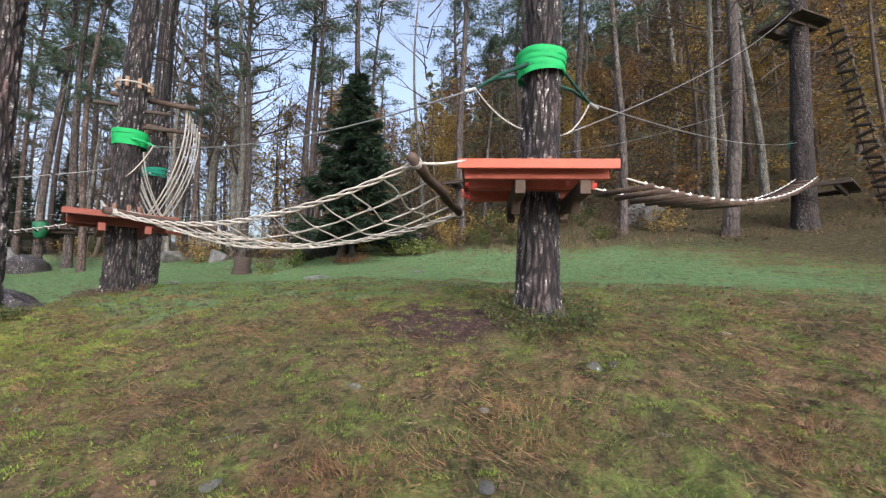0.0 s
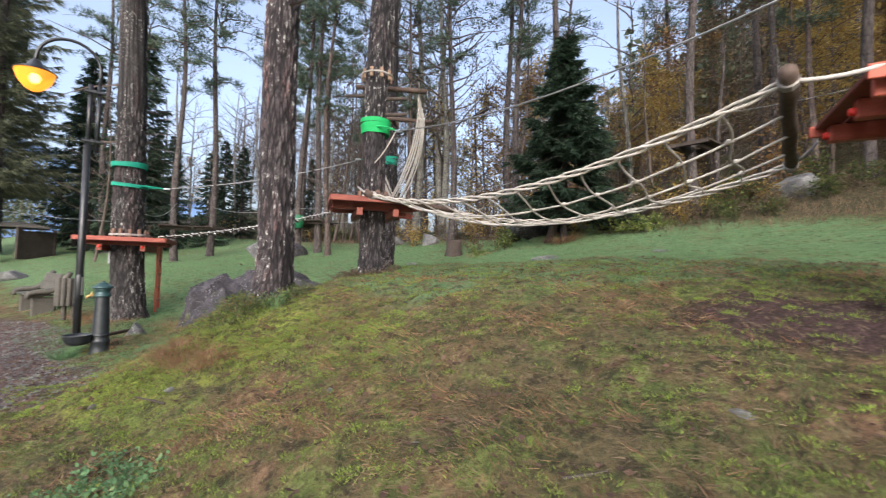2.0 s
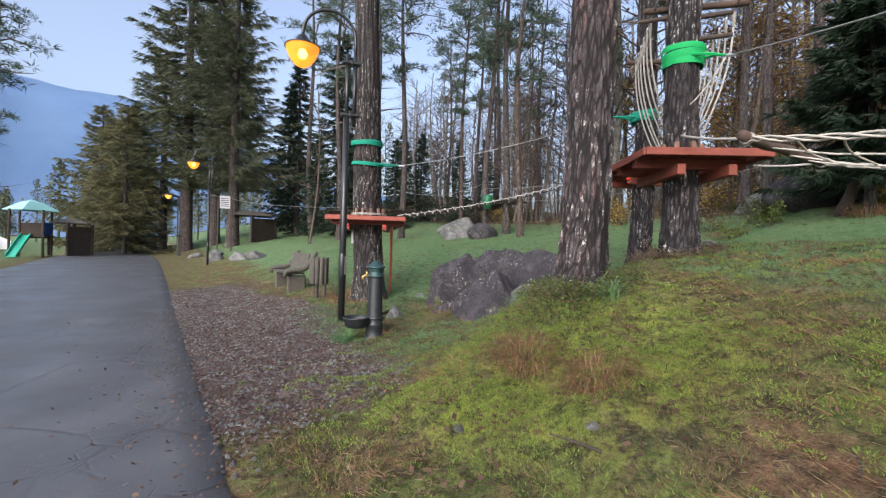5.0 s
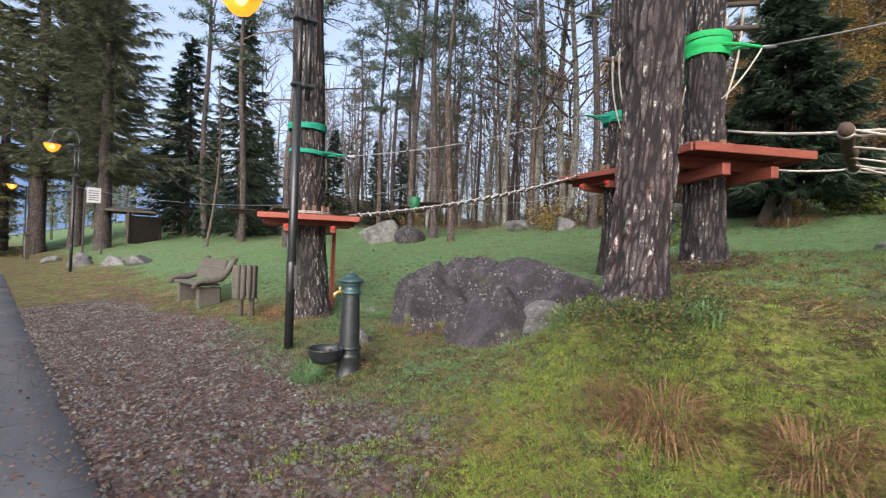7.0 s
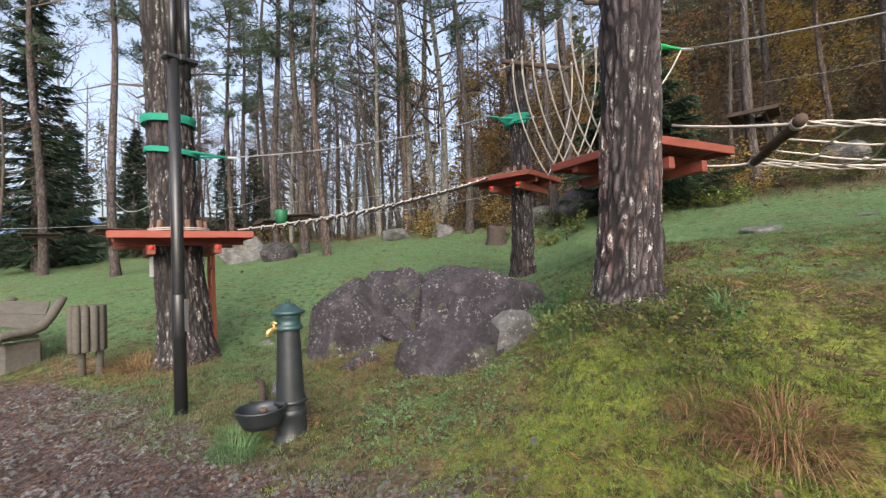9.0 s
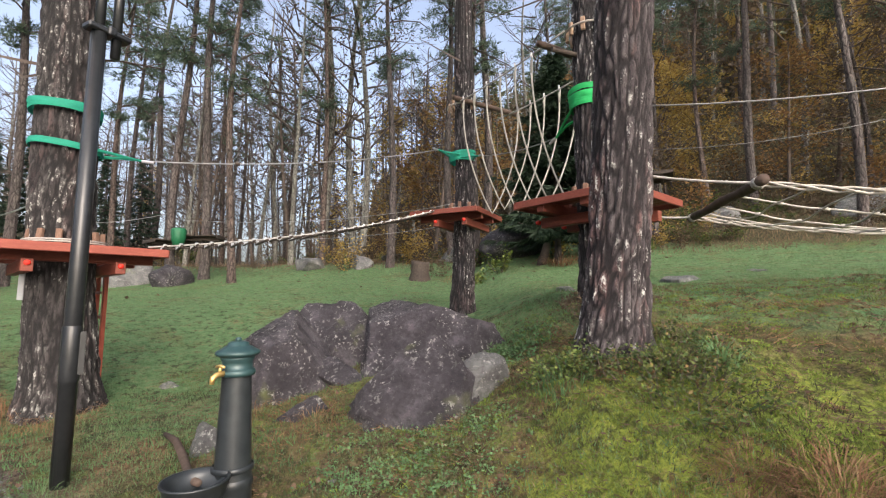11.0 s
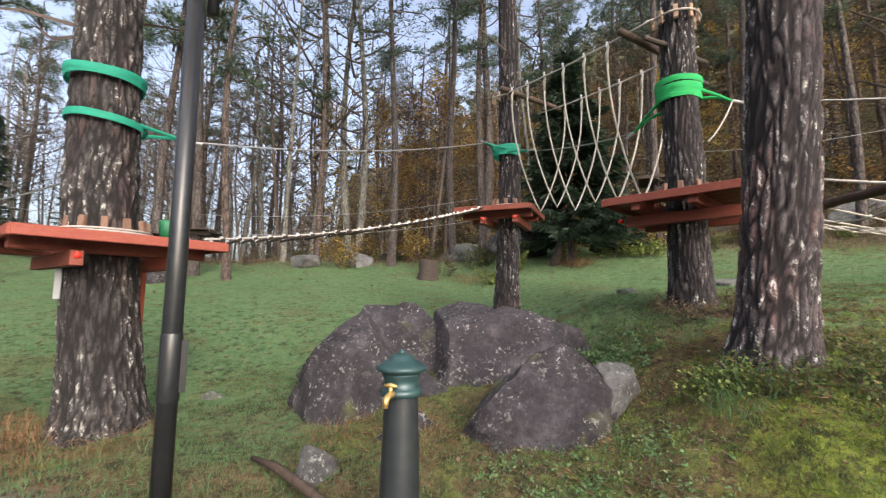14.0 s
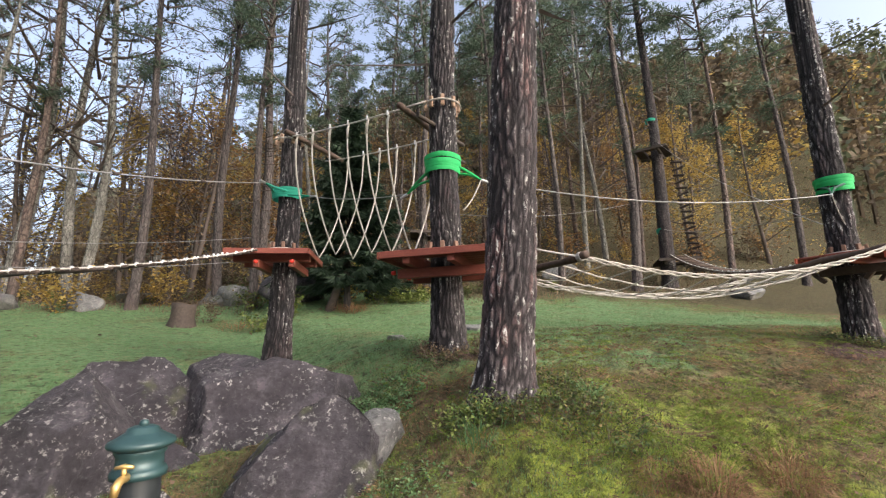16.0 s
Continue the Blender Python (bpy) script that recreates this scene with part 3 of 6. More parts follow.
def trunk_mesh(name, r, h, material, lean=(0, 0), sides=14, rings=16, rough=0.03, flare=0.35, bend=0.1, seed=0, foot=0.35):
    """A tapered, slightly bent trunk with root flare and uneven bark."""
    verts, faces = [], []
    for i in range(rings + 1):
        f = (i / rings) ** 1.25
        z = -foot + (h + foot) * f
        rad = r * (1 - 0.75 * max(0, z) / h) * (1 + flare * math.exp(-max(z + 0.05, 0) / 0.28))
        cx = lean[0] * z + bend * math.sin(z * 0.35 + seed)
        cy = lean[1] * z + bend * math.cos(z * 0.3 + seed * 2)
        cx -= bend * math.sin(seed)
        cy -= bend * math.cos(seed * 2)
        for k in range(sides):
            w = 2 * math.pi * k / sides
            c, s = math.cos(w), math.sin(w)
            q = 1 + 0.06 * noise.noise((c * 1.2, s * 1.2, z * 0.5 + seed)) + rough * noise.noise((c * 4, s * 4, z * 1.4 + seed))
            if z < 0.4:
                q += 0.12 * noise.noise((c * 2.2, s * 2.2, seed)) * (0.4 - z)
            verts.append((cx + rad * q * c, cy + rad * q * s, z))
    for i in range(rings):
        for k in range(sides):
            q = i * sides
            faces.append((q + k, q + (k + 1) % sides, q + sides + (k + 1) % sides, q + sides + k))
    return mesh_of(name, verts, faces, material)


def plated_trunk(name, r, h, material, lean, seed):
    """A near pine trunk whose thick bark plates stand proud of deep cracks."""
    sides, verts, faces, plates = 124, [], [], []
    zs = list(np.arange(-0.4, 4.6, 0.028)) + list(np.linspace(4.7, h, 26))
    for z in zs:
        rad = r * (1 - 0.6 * max(0, z) / h) * (1 + 0.3 * math.exp(-max(z, 0) / 0.22))
        bow = z if z < 5 else 5 + 0.25 * (z - 5)
        cx, cy = lean[0] * bow + 0.03 * math.sin(z * 0.9 + seed), lean[1] * bow + 0.03 * math.cos(z * 0.7 + seed)
        for k in range(sides):
            w = 2 * math.pi * k / sides
            c, s = math.cos(w), math.sin(w)
            p = Vector((c * rad * 19 + seed * 7, s * rad * 19, z * 3.4))
            warp = noise.noise(p * 0.7) * 0.6
            dist = noise.voronoi(p + Vector((warp, -warp, warp)))[0]
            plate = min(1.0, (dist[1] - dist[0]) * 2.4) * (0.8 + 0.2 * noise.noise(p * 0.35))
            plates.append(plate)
            flake = noise.noise(Vector((c * rad * 45, s * rad * 45, z * 16)))
            q = rad * (1 + 0.05 * noise.noise((c * 1.5, s * 1.5, z * 0.6 + seed))) - 0.036 + 0.034 * plate + 0.008 * flake
            if z < 0.5:
                q *= 1 + 0.22 * noise.noise((c * 2.0 + seed, s * 2.0, z)) * (0.5 - z)
            verts.append((cx + q * c, cy + q * s, z))
    for i in range(len(zs) - 1):
        for k in range(sides):
            q = i * sides
            faces.append((q + k, q + (k + 1) % sides, q + sides + (k + 1) % sides, q + sides + k))
    me = mesh_of(name, verts, faces, material)
    # Plate height, read by the bark colour for lichen and painted fissure shade.
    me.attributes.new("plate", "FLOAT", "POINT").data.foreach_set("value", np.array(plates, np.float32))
    return me


def pine_crown(h, low, spread, seed, boughs=42, tufts=11, size=0.34):
    """Boughs of a pine with needle tufts, and dead snags below; returns limbs and needles."""
    random.seed(seed)
    limbs, needles = Shape(), Shape()
    for i in range(boughs):
        f = random.random() ** 0.8
        z = low + (h - low) * f
        reach = spread * (0.35 + 0.65 * math.sin(math.pi * min(1, 0.25 + 0.75 * (1 - f)))) * random.uniform(0.55, 1.1)
        d = rand_dir(random.uniform(-0.1, 0.45))
        start = Vector((0, 0, z))
        pts = [start]
        for s in range(1, 5):
            pts.append(start + d * reach * s / 4 + Vector((0, 0, 0.12 * reach * math.sin(s * 1.2))) + rand_dir() * 0.08 * reach)
        limbs.tube(pts, [0.05, 0.04, 0.03, 0.02, 0.01], 4, False)
        for t in range(tufts):
            g = random.uniform(0.35, 1.0)
            k = min(3, int(g * 4))
            c = pts[k].lerp(pts[k + 1], g * 4 - k) + Vector((random.gauss(0, 0.22), random.gauss(0, 0.22), random.gauss(0.08, 0.13))) * (0.4 + reach * 0.28)
            for q in range(15):
                nd = Vector((random.gauss(0, 1), random.gauss(0, 1), random.gauss(0.3, 0.6))).normalized()
                needles.needle(c + nd * 0.1, nd, size * random.uniform(0.5, 1.1), 0.022)
    for i in range(16):
        z = random.uniform(low * 0.35, low)
        d = rand_dir(random.uniform(-0.25, 0.2))
        ln = random.uniform(0.4, 1.9)
        p = Vector((0, 0, z))
        limbs.tube([p, p + d * ln * 0.5, p + d * ln + Vector((0, 0, random.uniform(-0.25, 0.2)))], [0.025, 0.015, 0.005], 3, False)
    return limbs, needles


def branches(shape, p, d, ln, r, depth, tips, spread=0.6, up=0.18, sides=5):
    """Limbs that fork and thin out."""
    q = p
    pts, rs = [p], [r]
    for s in range(3):
        d = (d + Vector((random.gauss(0, 0.13), random.gauss(0, 0.13), random.gauss(up * 0.3, 0.08)))).normalized()
        q = q + d * ln / 3
        pts.append(q)
        rs.append(r * (1 - 0.2 * (s + 1)))
        tips.append((q, d, depth))
    shape.tube(pts, rs, max(3, sides), False)
    if depth > 0:
        for k in range(random.choice((2, 3, 3))):
            at = pts[random.choice((1, 2, 3, 3))]
            nd = (d + Vector((random.gauss(0, spread), random.gauss(0, spread), random.gauss(up, 0.3)))).normalized()
            branches(shape, at, nd, ln * random.uniform(0.55, 0.8), r * 0.5, depth - 1, tips, spread, up, sides - 1)


def leafy_tree(name, h, r, bark, leaf, seed, leaves, label, category, size=0.1, low=0.25, limbs_n=12, depth=2, lean=0.0):
    """A broadleaved tree: trunk, forking limbs and single leaves."""
    random.seed(seed)
    root = thing(name, label, category)
    part("trunk", trunk_mesh("trunk", r, h, bark, (lean, lean * 0.4), 8, 10, 0.05, 0.25, 0.25, seed), None, root)
    sh, tips = Shape(), []
    for i in range(limbs_n):
        z = h * (low + (0.95 - low) * i / limbs_n)
        p = Vector((lean * z, lean * 0.4 * z, z))
        branches(sh, p, rand_dir(random.uniform(0.25, 0.9)).normalized(), h * random.uniform(0.13, 0.2) * (1.1 - 0.5 * z / h), r * 0.32, depth, tips)
    part("branchwork", sh.mesh("branchwork", TWIG), None, root)["kind"] = "stuff"
    if leaves:
        lf = Shape()
        for i in range(leaves):
            q, d, dep = random.choice(tips)
            c = q + Vector((random.gauss(0, 0.22), random.gauss(0, 0.22), random.gauss(0, 0.14)))
            lf.leaf(c, Vector((random.gauss(0, 1), random.gauss(0, 1), random.gauss(-0.2, 0.4))), size * random.uniform(0.7, 1.5), size * 0.45, Vector((random.gauss(0, 0.4), random.gauss(0, 0.4), 1)))
        part("crown", lf.mesh("crown", leaf, False), None, root)
    return root


def pine_tree(name, h, r, bark, seed, label, low=0.55, spread=2.6, boughs=42, lean=(0, 0)):
    root = thing(name, label, "pine tree")
    part("trunk", trunk_mesh("trunk", r, h, bark, lean, 12, 22, 0.05, 0.3, 0.18, seed), None, root)
    limbs, needles = pine_crown(h, h * low, spread, seed, boughs)
    part("branchwork", limbs.mesh("branchwork", TWIG), None, root)["kind"] = "stuff"
    part("crown", needles.mesh("crown", NEEDLE, False), None, root)
    return root


def spruce_tree(name, h, spread, seed, label, dense=1.0, low=0.05, size=0.3, leaf=None, taper=0.85, uneven=0.15, stout=0.016):
    """A spruce: whorls of drooping boughs with hanging needle sprays."""
    random.seed(seed)
    root = thing(name, label, "spruce tree")
    part("trunk", trunk_mesh("trunk", h * stout, h, BARK_FAR, (0, 0), 8, 10, 0.03, 0.2, 0.02, seed), None, root)
    limbs, needles = Shape(), Shape()
    z = h * low
    while z < h * 0.985:
        f = z / h
        reach = (spread * (1 - f) ** taper + 0.08) * random.uniform(1 - uneven, 1.0 + uneven * 0.3)
        for k in range(max(4, int((7 + 4 * (1 - f)) * dense))):
            d = rand_dir(0.05 - 0.35 * (1 - f) + random.uniform(-0.1, 0.1))
            ln = reach * random.uniform(0.7, 1.12)
            tip = Vector((0, 0, z)) + d * ln + Vector((0, 0, 0.1 * ln))
            mid = Vector((0, 0, z)) + d * ln * 0.55 - Vector((0, 0, 0.05 * ln))
            limbs.tube([Vector((0, 0, z)), mid, tip], [0.02, 0.014, 0.004], 3, False)
            for t in range(int(5 + (9 if uneven < 0.2 else 13) * ln * dense)):
                g = random.uniform(0.15, 1)
                c = Vector((0, 0, z)).lerp(mid, g / 0.55) if g < 0.55 else mid.lerp(tip, (g - 0.55) / 0.45)
                side = Vector((-d.y, d.x, 0)) * random.choice((-1, 1))
                for q in range(4):
                    nd = (d * 0.7 + side * random.uniform(0.1, 1.0) + Vector((0, 0, random.uniform(-0.75, 0.15)))).normalized()
                    needles.needle(c, nd, size * random.uniform(0.6, 1.25), 0.035)
        z += (0.16 + 0.16 * (1 - f)) * (1 + 1.2 * max(0.0, uneven - 0.15))
    part("branchwork", limbs.mesh("branchwork", TWIG), None, root)["kind"] = "stuff"
    part("crown", needles.mesh("crown", leaf or SPRUCE, False), None, root)
    return root


def on_ground(x, y, turn=0.0, scale=1.0, sink=0.05):
    return pose(x, y, ground_z(x, y) - sink, 0, 0, turn) @ Matrix.Scale(scale, 4)


def plant(proto, x, y, turn, scale=1.0):
    ob = copy_thing(proto, Matrix())
    ob.matrix_basis = on_ground(x, y, turn, scale)
    return ob


def set_down(ob, x, y, turn=0.0, scale=1.0):
    ob.matrix_basis = on_ground(x, y, turn, scale)
    return ob


# the five pines that carry the rope course
MAIN = {
    "a": (-5.56, 5.28, 0.255, (0.062, -0.045), BARK_NEAR, "tall pine with flaking reddish-grey bark and lichen on the mound"),
    "b": (0.956, 4.478, 0.225, (0.0, 0.0), BARK_DARK, "dark cracked pine carrying a red platform and green sling"),
    "c": (-5.056, 6.938, 0.225, (0.01, 0.0), BARK_DARK, "lichen-flecked pine carrying a red rope-course platform"),
    "d": (-6.458, 9.658, 0.22, (0.012, 0.0), BARK_DARK, "slim dark pine carrying a small red platform on the lawn"),
    "p": (-10.84, 6.66, 0.335, (-0.08, 0.0), BARK_GREY, "stout pine with pale lichen and two green sling bands"),
}
for i, (key, (x, y, r, lean, bark, text)) in enumerate(MAIN.items()):
    root = thing("pine_tree", text, "pine tree", "rope course pines", pose(x, y, ground_z(x, y) - 0.04))
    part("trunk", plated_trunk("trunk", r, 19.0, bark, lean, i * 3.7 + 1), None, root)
    limbs, needles = pine_crown(19.5, 10.5, 2.8, 40 + i, 40)
    shift = Matrix.Translation((lean[0] * 7, lean[1] * 7, 0))
    for nm, shp, mt in (("branchwork", limbs, TWIG), ("crown", needles, NEEDLE)):
        shp.v = [shift @ v for v in shp.v]
        part(nm, shp, mt, root)["kind"] = "stuff"

# prototypes of the wood, each set down once and then repeated
random.seed(5)
PINES = [
    pine_tree("pine_tree", 19, 0.19, BARK_FAR, 1, "tall slender pine with bare lower trunk", 0.45, 2.8, 35),
    pine_tree("pine_tree", 17, 0.155, BARK_RED, 2, "slim pine with reddish upper bark", 0.42, 2.3, 32, (0.02, 0)),
    pine_tree("pine_tree", 21, 0.22, BARK_FAR, 3, "tall dark pine at the edge of the wood", 0.52, 3.1, 37, (-0.02, 0.01)),
    pine_tree("pine_tree", 20, 0.2, BARK_FAR, 4, "tall pine with wide airy boughs near the road", 0.2, 4.4, 110),
]
BARE = [
    leafy_tree("bare_tree", 13, 0.13, BARK_PALE, None, 11, 0, "leafless pale-barked young tree", "tree", limbs_n=16),
    leafy_tree("bare_tree", 11, 0.09, TWIG, None, 12, 0, "thin leafless tree with fine twigs", "tree", limbs_n=18, lean=0.05),
    leafy_tree("bare_tree", 15, 0.17, BARK_PALE, BROWN, 13, 700, "pale-barked tree with sparse brown leaves", "tree", limbs_n=14),
]
AUTUMN = [
    leafy_tree("autumn_tree", 9, 0.11, TWIG, GOLD, 21, 2600, "young tree with golden autumn leaves", "tree", 0.13, 0.15, 16),
    leafy_tree("autumn_tree", 8, 0.09, TWIG, ORANGE, 22, 2400, "small tree with orange autumn leaves", "tree", 0.13, 0.12, 16),
    leafy_tree("autumn_tree", 10, 0.12, BARK_FAR, BROWN, 23, 2400, "tree with brown dry autumn leaves", "tree", 0.13, 0.15, 16),
]
SPRUCES = [
    spruce_tree("spruce_tree", 12, 2.7, 31, "dark green spruce in the wood", 0.7, 0.06, 0.42),
    spruce_tree("spruce_tree", 22, 5.8, 32, "large airy spruce with drooping olive boughs", 0.62, 0.24, 0.62, OLIVE, 0.5, 0.55, 0.021),
    spruce_tree("larch_tree", 15, 5.0, 34, "larch turning olive brown at the roadside", 0.75, 0.08, 0.55, LARCH, 0.6, 0.4),
]
near_spruce = spruce_tree("spruce_tree", 6.9, 2.75, 33, "dense dark green spruce standing alone behind the lawn", 1.9, 0.16, 0.3, None, 0.95, 0.3)
set_down(near_spruce, -3.2, 15.3)

# single trees that stand out: kind, index, x, y, turn, scale
STANDING = [
    (PINES, 0, -15.6, 18.3, 10, 0.95), (PINES, 1, -14.0, 17.1, 80, 0.9), (BARE, 2, -10.4, 21.7, 30, 1.1), (PINES, 2, -4.8, 21.6, 200, 1.0),
    (PINES, 0, 0.5, 30.0, 120, 1.0), (PINES, 2, 5.9, 19.2, 40, 0.85), (PINES, 1, 9.5, 24.3, 300, 1.05), (BARE, 2, 12.9, 24.9, 10, 1.1),
    (PINES, 2, 8.46, 13.1, 150, 0.95), (PINES, 1, 15.0, 21.4, 70, 1.0), (BARE, 0, 13.0, 17.8, 100, 1.3), (PINES, 1, -11.9, 20.8, 170, 0.9),
    (BARE, 2, -10.9, 23.0, 250, 1.2), (PINES, 0, -8.8, 19.2, 90, 0.85), (PINES, 2, -6.3, 20.1, 20, 0.8), (PINES, 0, -5.46, 18.0, 310, 0.8),
    (PINES, 1, 4.9, 20.6, 0, 0.8), (PINES, 0, 6.0, 14.9, 45, 0.75), (BARE, 0, 10.6, 17.2, 200, 1.2), (PINES, 1, 12.1, 15.0, 130, 0.8),
    (PINES, 1, 12.0, 11.0, 220, 0.95), (PINES, 0, 16.7, 10.0, 30, 0.9), (PINES, 0, -27.3, 16.8, 60, 1.0), (PINES, 2, -21.2, 14.8, 110, 0.75),
    (PINES, 1, -23.2, 23.8, 20, 1.0), (PINES, 0, -16.9, 18.4, 270, 0.9), (BARE, 2, -12.5, 22.6, 60, 1.3), (PINES, 2, 0.7, 17.0, 15, 0.75),
    (PINES, 0, 4.3, 24.0, 99, 0.9), (SPRUCES, 1, -47.6, 14.2, 0, 1.25), (SPRUCES, 1, -37.7, 14.4, 77, 0.95), (PINES, 0, -22.2, 17.5, 140, 0.95),
    (PINES, 1, -36.2, 1.6, 33, 0.9), (PINES, 3, -32.2, -0.42, 64, 1.2), (BARE, 0, -21.2, 31.1, 0, 1.2),
    (SPRUCES, 1, -46.0, 16.0, 130, 1.1), 
    (AUTUMN, 0, -9.5, 25.0, 0, 1.0), (AUTUMN, 1, -7.0, 24.0, 90, 1.1), (AUTUMN, 0, 14.0, 13.5, 40, 0.95), (AUTUMN, 0, 17.5, 15.0, 80, 0.9),
     (SPRUCES, 0, -30.0, 18.5, 100, 1.2),
    (BARE, 1, -19.0, 24.0, 20, 1.2), (BARE, 0, -16.0, 26.5, 120, 1.2), (BARE, 1, -14.2, 23.6, 220, 1.2), (PINES, 1, -19.5, 27.5, 20, 1.0), (PINES, 0, -26.0, 29.0, 320, 1.0),
    (SPRUCES, 1, -52.0, 20.0, 50, 1.1), (SPRUCES, 1, -56.0, 14.5, 170, 0.95), (SPRUCES, 2, -62.0, 13.0, 0, 1.0), (SPRUCES, 2, -66.0, 11.0, 60, 1.1),
    (SPRUCES, 0, -44.0, 22.0, 90, 1.2), (PINES, 2, -33.5, 18.5, 45, 1.0),
    
    (SPRUCES, 2, -58.0, 10.6, 200, 0.9), (SPRUCES, 2, -49.0, 9.9, 120, 0.85), (SPRUCES, 0, -53.0, 11.5, 10, 1.2),
    (SPRUCES, 0, -27.5, 21.5, 60, 0.55), (SPRUCES, 0, -30.5, 19.6, 15, 0.6), (SPRUCES, 0, -33.5, 23.0, 220, 0.7), (SPRUCES, 0, -36.0, 20.5, 80, 0.65), (SPRUCES, 0, -29.0, 25.5, 140, 0.6), (SPRUCES, 0, -24.5, 25.0, 300, 0.5), (SPRUCES, 0, -39.5, 25.5, 40, 0.75), (SPRUCES, 0, -34.0, 28.0, 190, 0.7), (SPRUCES, 0, -26.0, 30.0, 250, 0.6), (SPRUCES, 0, -38.5, 20.0, 30, 1.25), (BARE, 1, -26.0, 14.0, 0, 0.8),
    (AUTUMN, 0, -13.0, 27.0, 20, 1.1), (AUTUMN, 0, -6.0, 28.0, 140, 1.2), (AUTUMN, 1, 1.0, 26.0, 240, 1.1), (AUTUMN, 0, 6.5, 27.0, 30, 1.1),
    (AUTUMN, 0, 12.5, 22.5, 200, 1.0), (AUTUMN, 1, 16.0, 18.5, 300, 1.0), (AUTUMN, 0, 20.0, 12.5, 10, 1.0), (AUTUMN, 2, 19.0, 20.0, 90, 1.0),
    (AUTUMN, 2, 2.0, 22.0, 10, 0.9), (AUTUMN, 1, 8.0, 20.0, 60, 0.9), (AUTUMN, 2, 11.5, 20.0, 100, 1.0), (AUTUMN, 1, -4.0, 25.0, 150, 1.0),
]
first = set()
for kinds, i, x, y, turn, sc in STANDING:
    key = id(kinds[i])
    if key not in first:
        first.add(key)
        set_down(kinds[i], x, y, turn, sc)
    else:
        plant(kinds[i], x, y, turn, sc)

# thin bare trees against the sky
random.seed(64)
for k in range(64):
    x = random.uniform(-40, -6)
    plant(random.choice(BARE[:2]), x, random.uniform(24, 48) - 0.2 * x - 6, random.uniform(0, 360), random.uniform(0.7, 1.2))

# the rest of the wood, thinner towards the sky on one side and denser on the slope
random.seed(77)
taken = [(s[2], s[3]) for s in STANDING]
count = 0
while count < 165:
    x, y = random.uniform(-48, 34), random.uniform(18, 62)
    d = road_side(x, y)
    if d < 17.5 or (x < -18 and d < 14) or min((x - a) ** 2 + (y - b) ** 2 for a, b in taken) < 3.2:
        continue
    slope = (x + 5) * 0.75 + y * 0.65 - 22
    pick = random.random()
    if x < -10 and pick > 0.85:
        continue
    if slope < 0 and x < -8:
        kinds = BARE if pick < 0.62 else PINES[:3] if pick < 0.76 else AUTUMN
    else:
        kinds = AUTUMN if pick < 0.24 else PINES[:3] if pick < 0.6 else BARE
    plant(random.choice(kinds), x, y, random.uniform(0, 360), random.uniform(0.75, 1.15))
    taken.append((x, y))
    count += 1



def far_wood(name, material, label, seed, n, region, tall, leaf, size=1.0, per=90):
    """Distant trees on the slope, too many to count, in one mesh."""
    random.seed(seed)
    sh = Shape()
    for i in range(n):
        x, y = random.uniform(*region[0]), random.uniform(*region[1])
        if math.hypot(x + 4, y - 2) < 38 or x > -40 and (x + 5) * 0.75 + y * 0.65 < 24:
            continue
        z, h = ground_z(x, y), random.uniform(*tall)
        sh.tube([(x, y, z - 0.5), (x + random.uniform(-0.3, 0.3), y, z + h * 0.9)], [0.16, 0.04], 4, False)
        for k in range(per):
            f = random.random()
            w = h * 0.17 * (1.1 - f) if leaf == "cone" else h * 0.2 * math.sin(math.pi * min(1, f + 0.12))
            c = Vector((x + random.gauss(0, w * 0.6), y + random.gauss(0, w * 0.6), z + h * (0.18 + 0.8 * f)))
            sh.leaf(c, Vector((random.gauss(0, 1), random.gauss(0, 1), random.gauss(-0.3, 0.4))), random.uniform(0.7, 1.3) * size, 0.3 * size)
    single(name, sh, material, label, "wood", kind="stuff")


far_wood("far_pine_wood", OLIVE, "distant dark pine wood on the steep slope", 101, 900, ((-10, 150), (4, 150)), (9, 17), "cone", 0.75, 110)
far_wood("far_autumn_wood", BROWN, "distant brown and russet broadleaved wood on the slope", 102, 340, ((12, 80), (2, 70)), (7, 12), "round", 0.65, 150)
far_wood("far_gold_wood", GOLD, "distant golden broadleaved wood on the slope", 104, 50, ((12, 60), (6, 60)), (6, 10), "round", 0.6, 160)
far_wood("far_brown_wood", BROWN, "distant leafless and brown wood behind the lawn", 105, 330, ((-30, 45), (42, 95)), (8, 14), "round", 0.5, 90)
far_wood("far_valley_wood", OLIVE, "distant spruces across the valley floor", 103, 110, ((-160, -66), (-50, 60)), (8, 16), "cone", 0.5, 420)


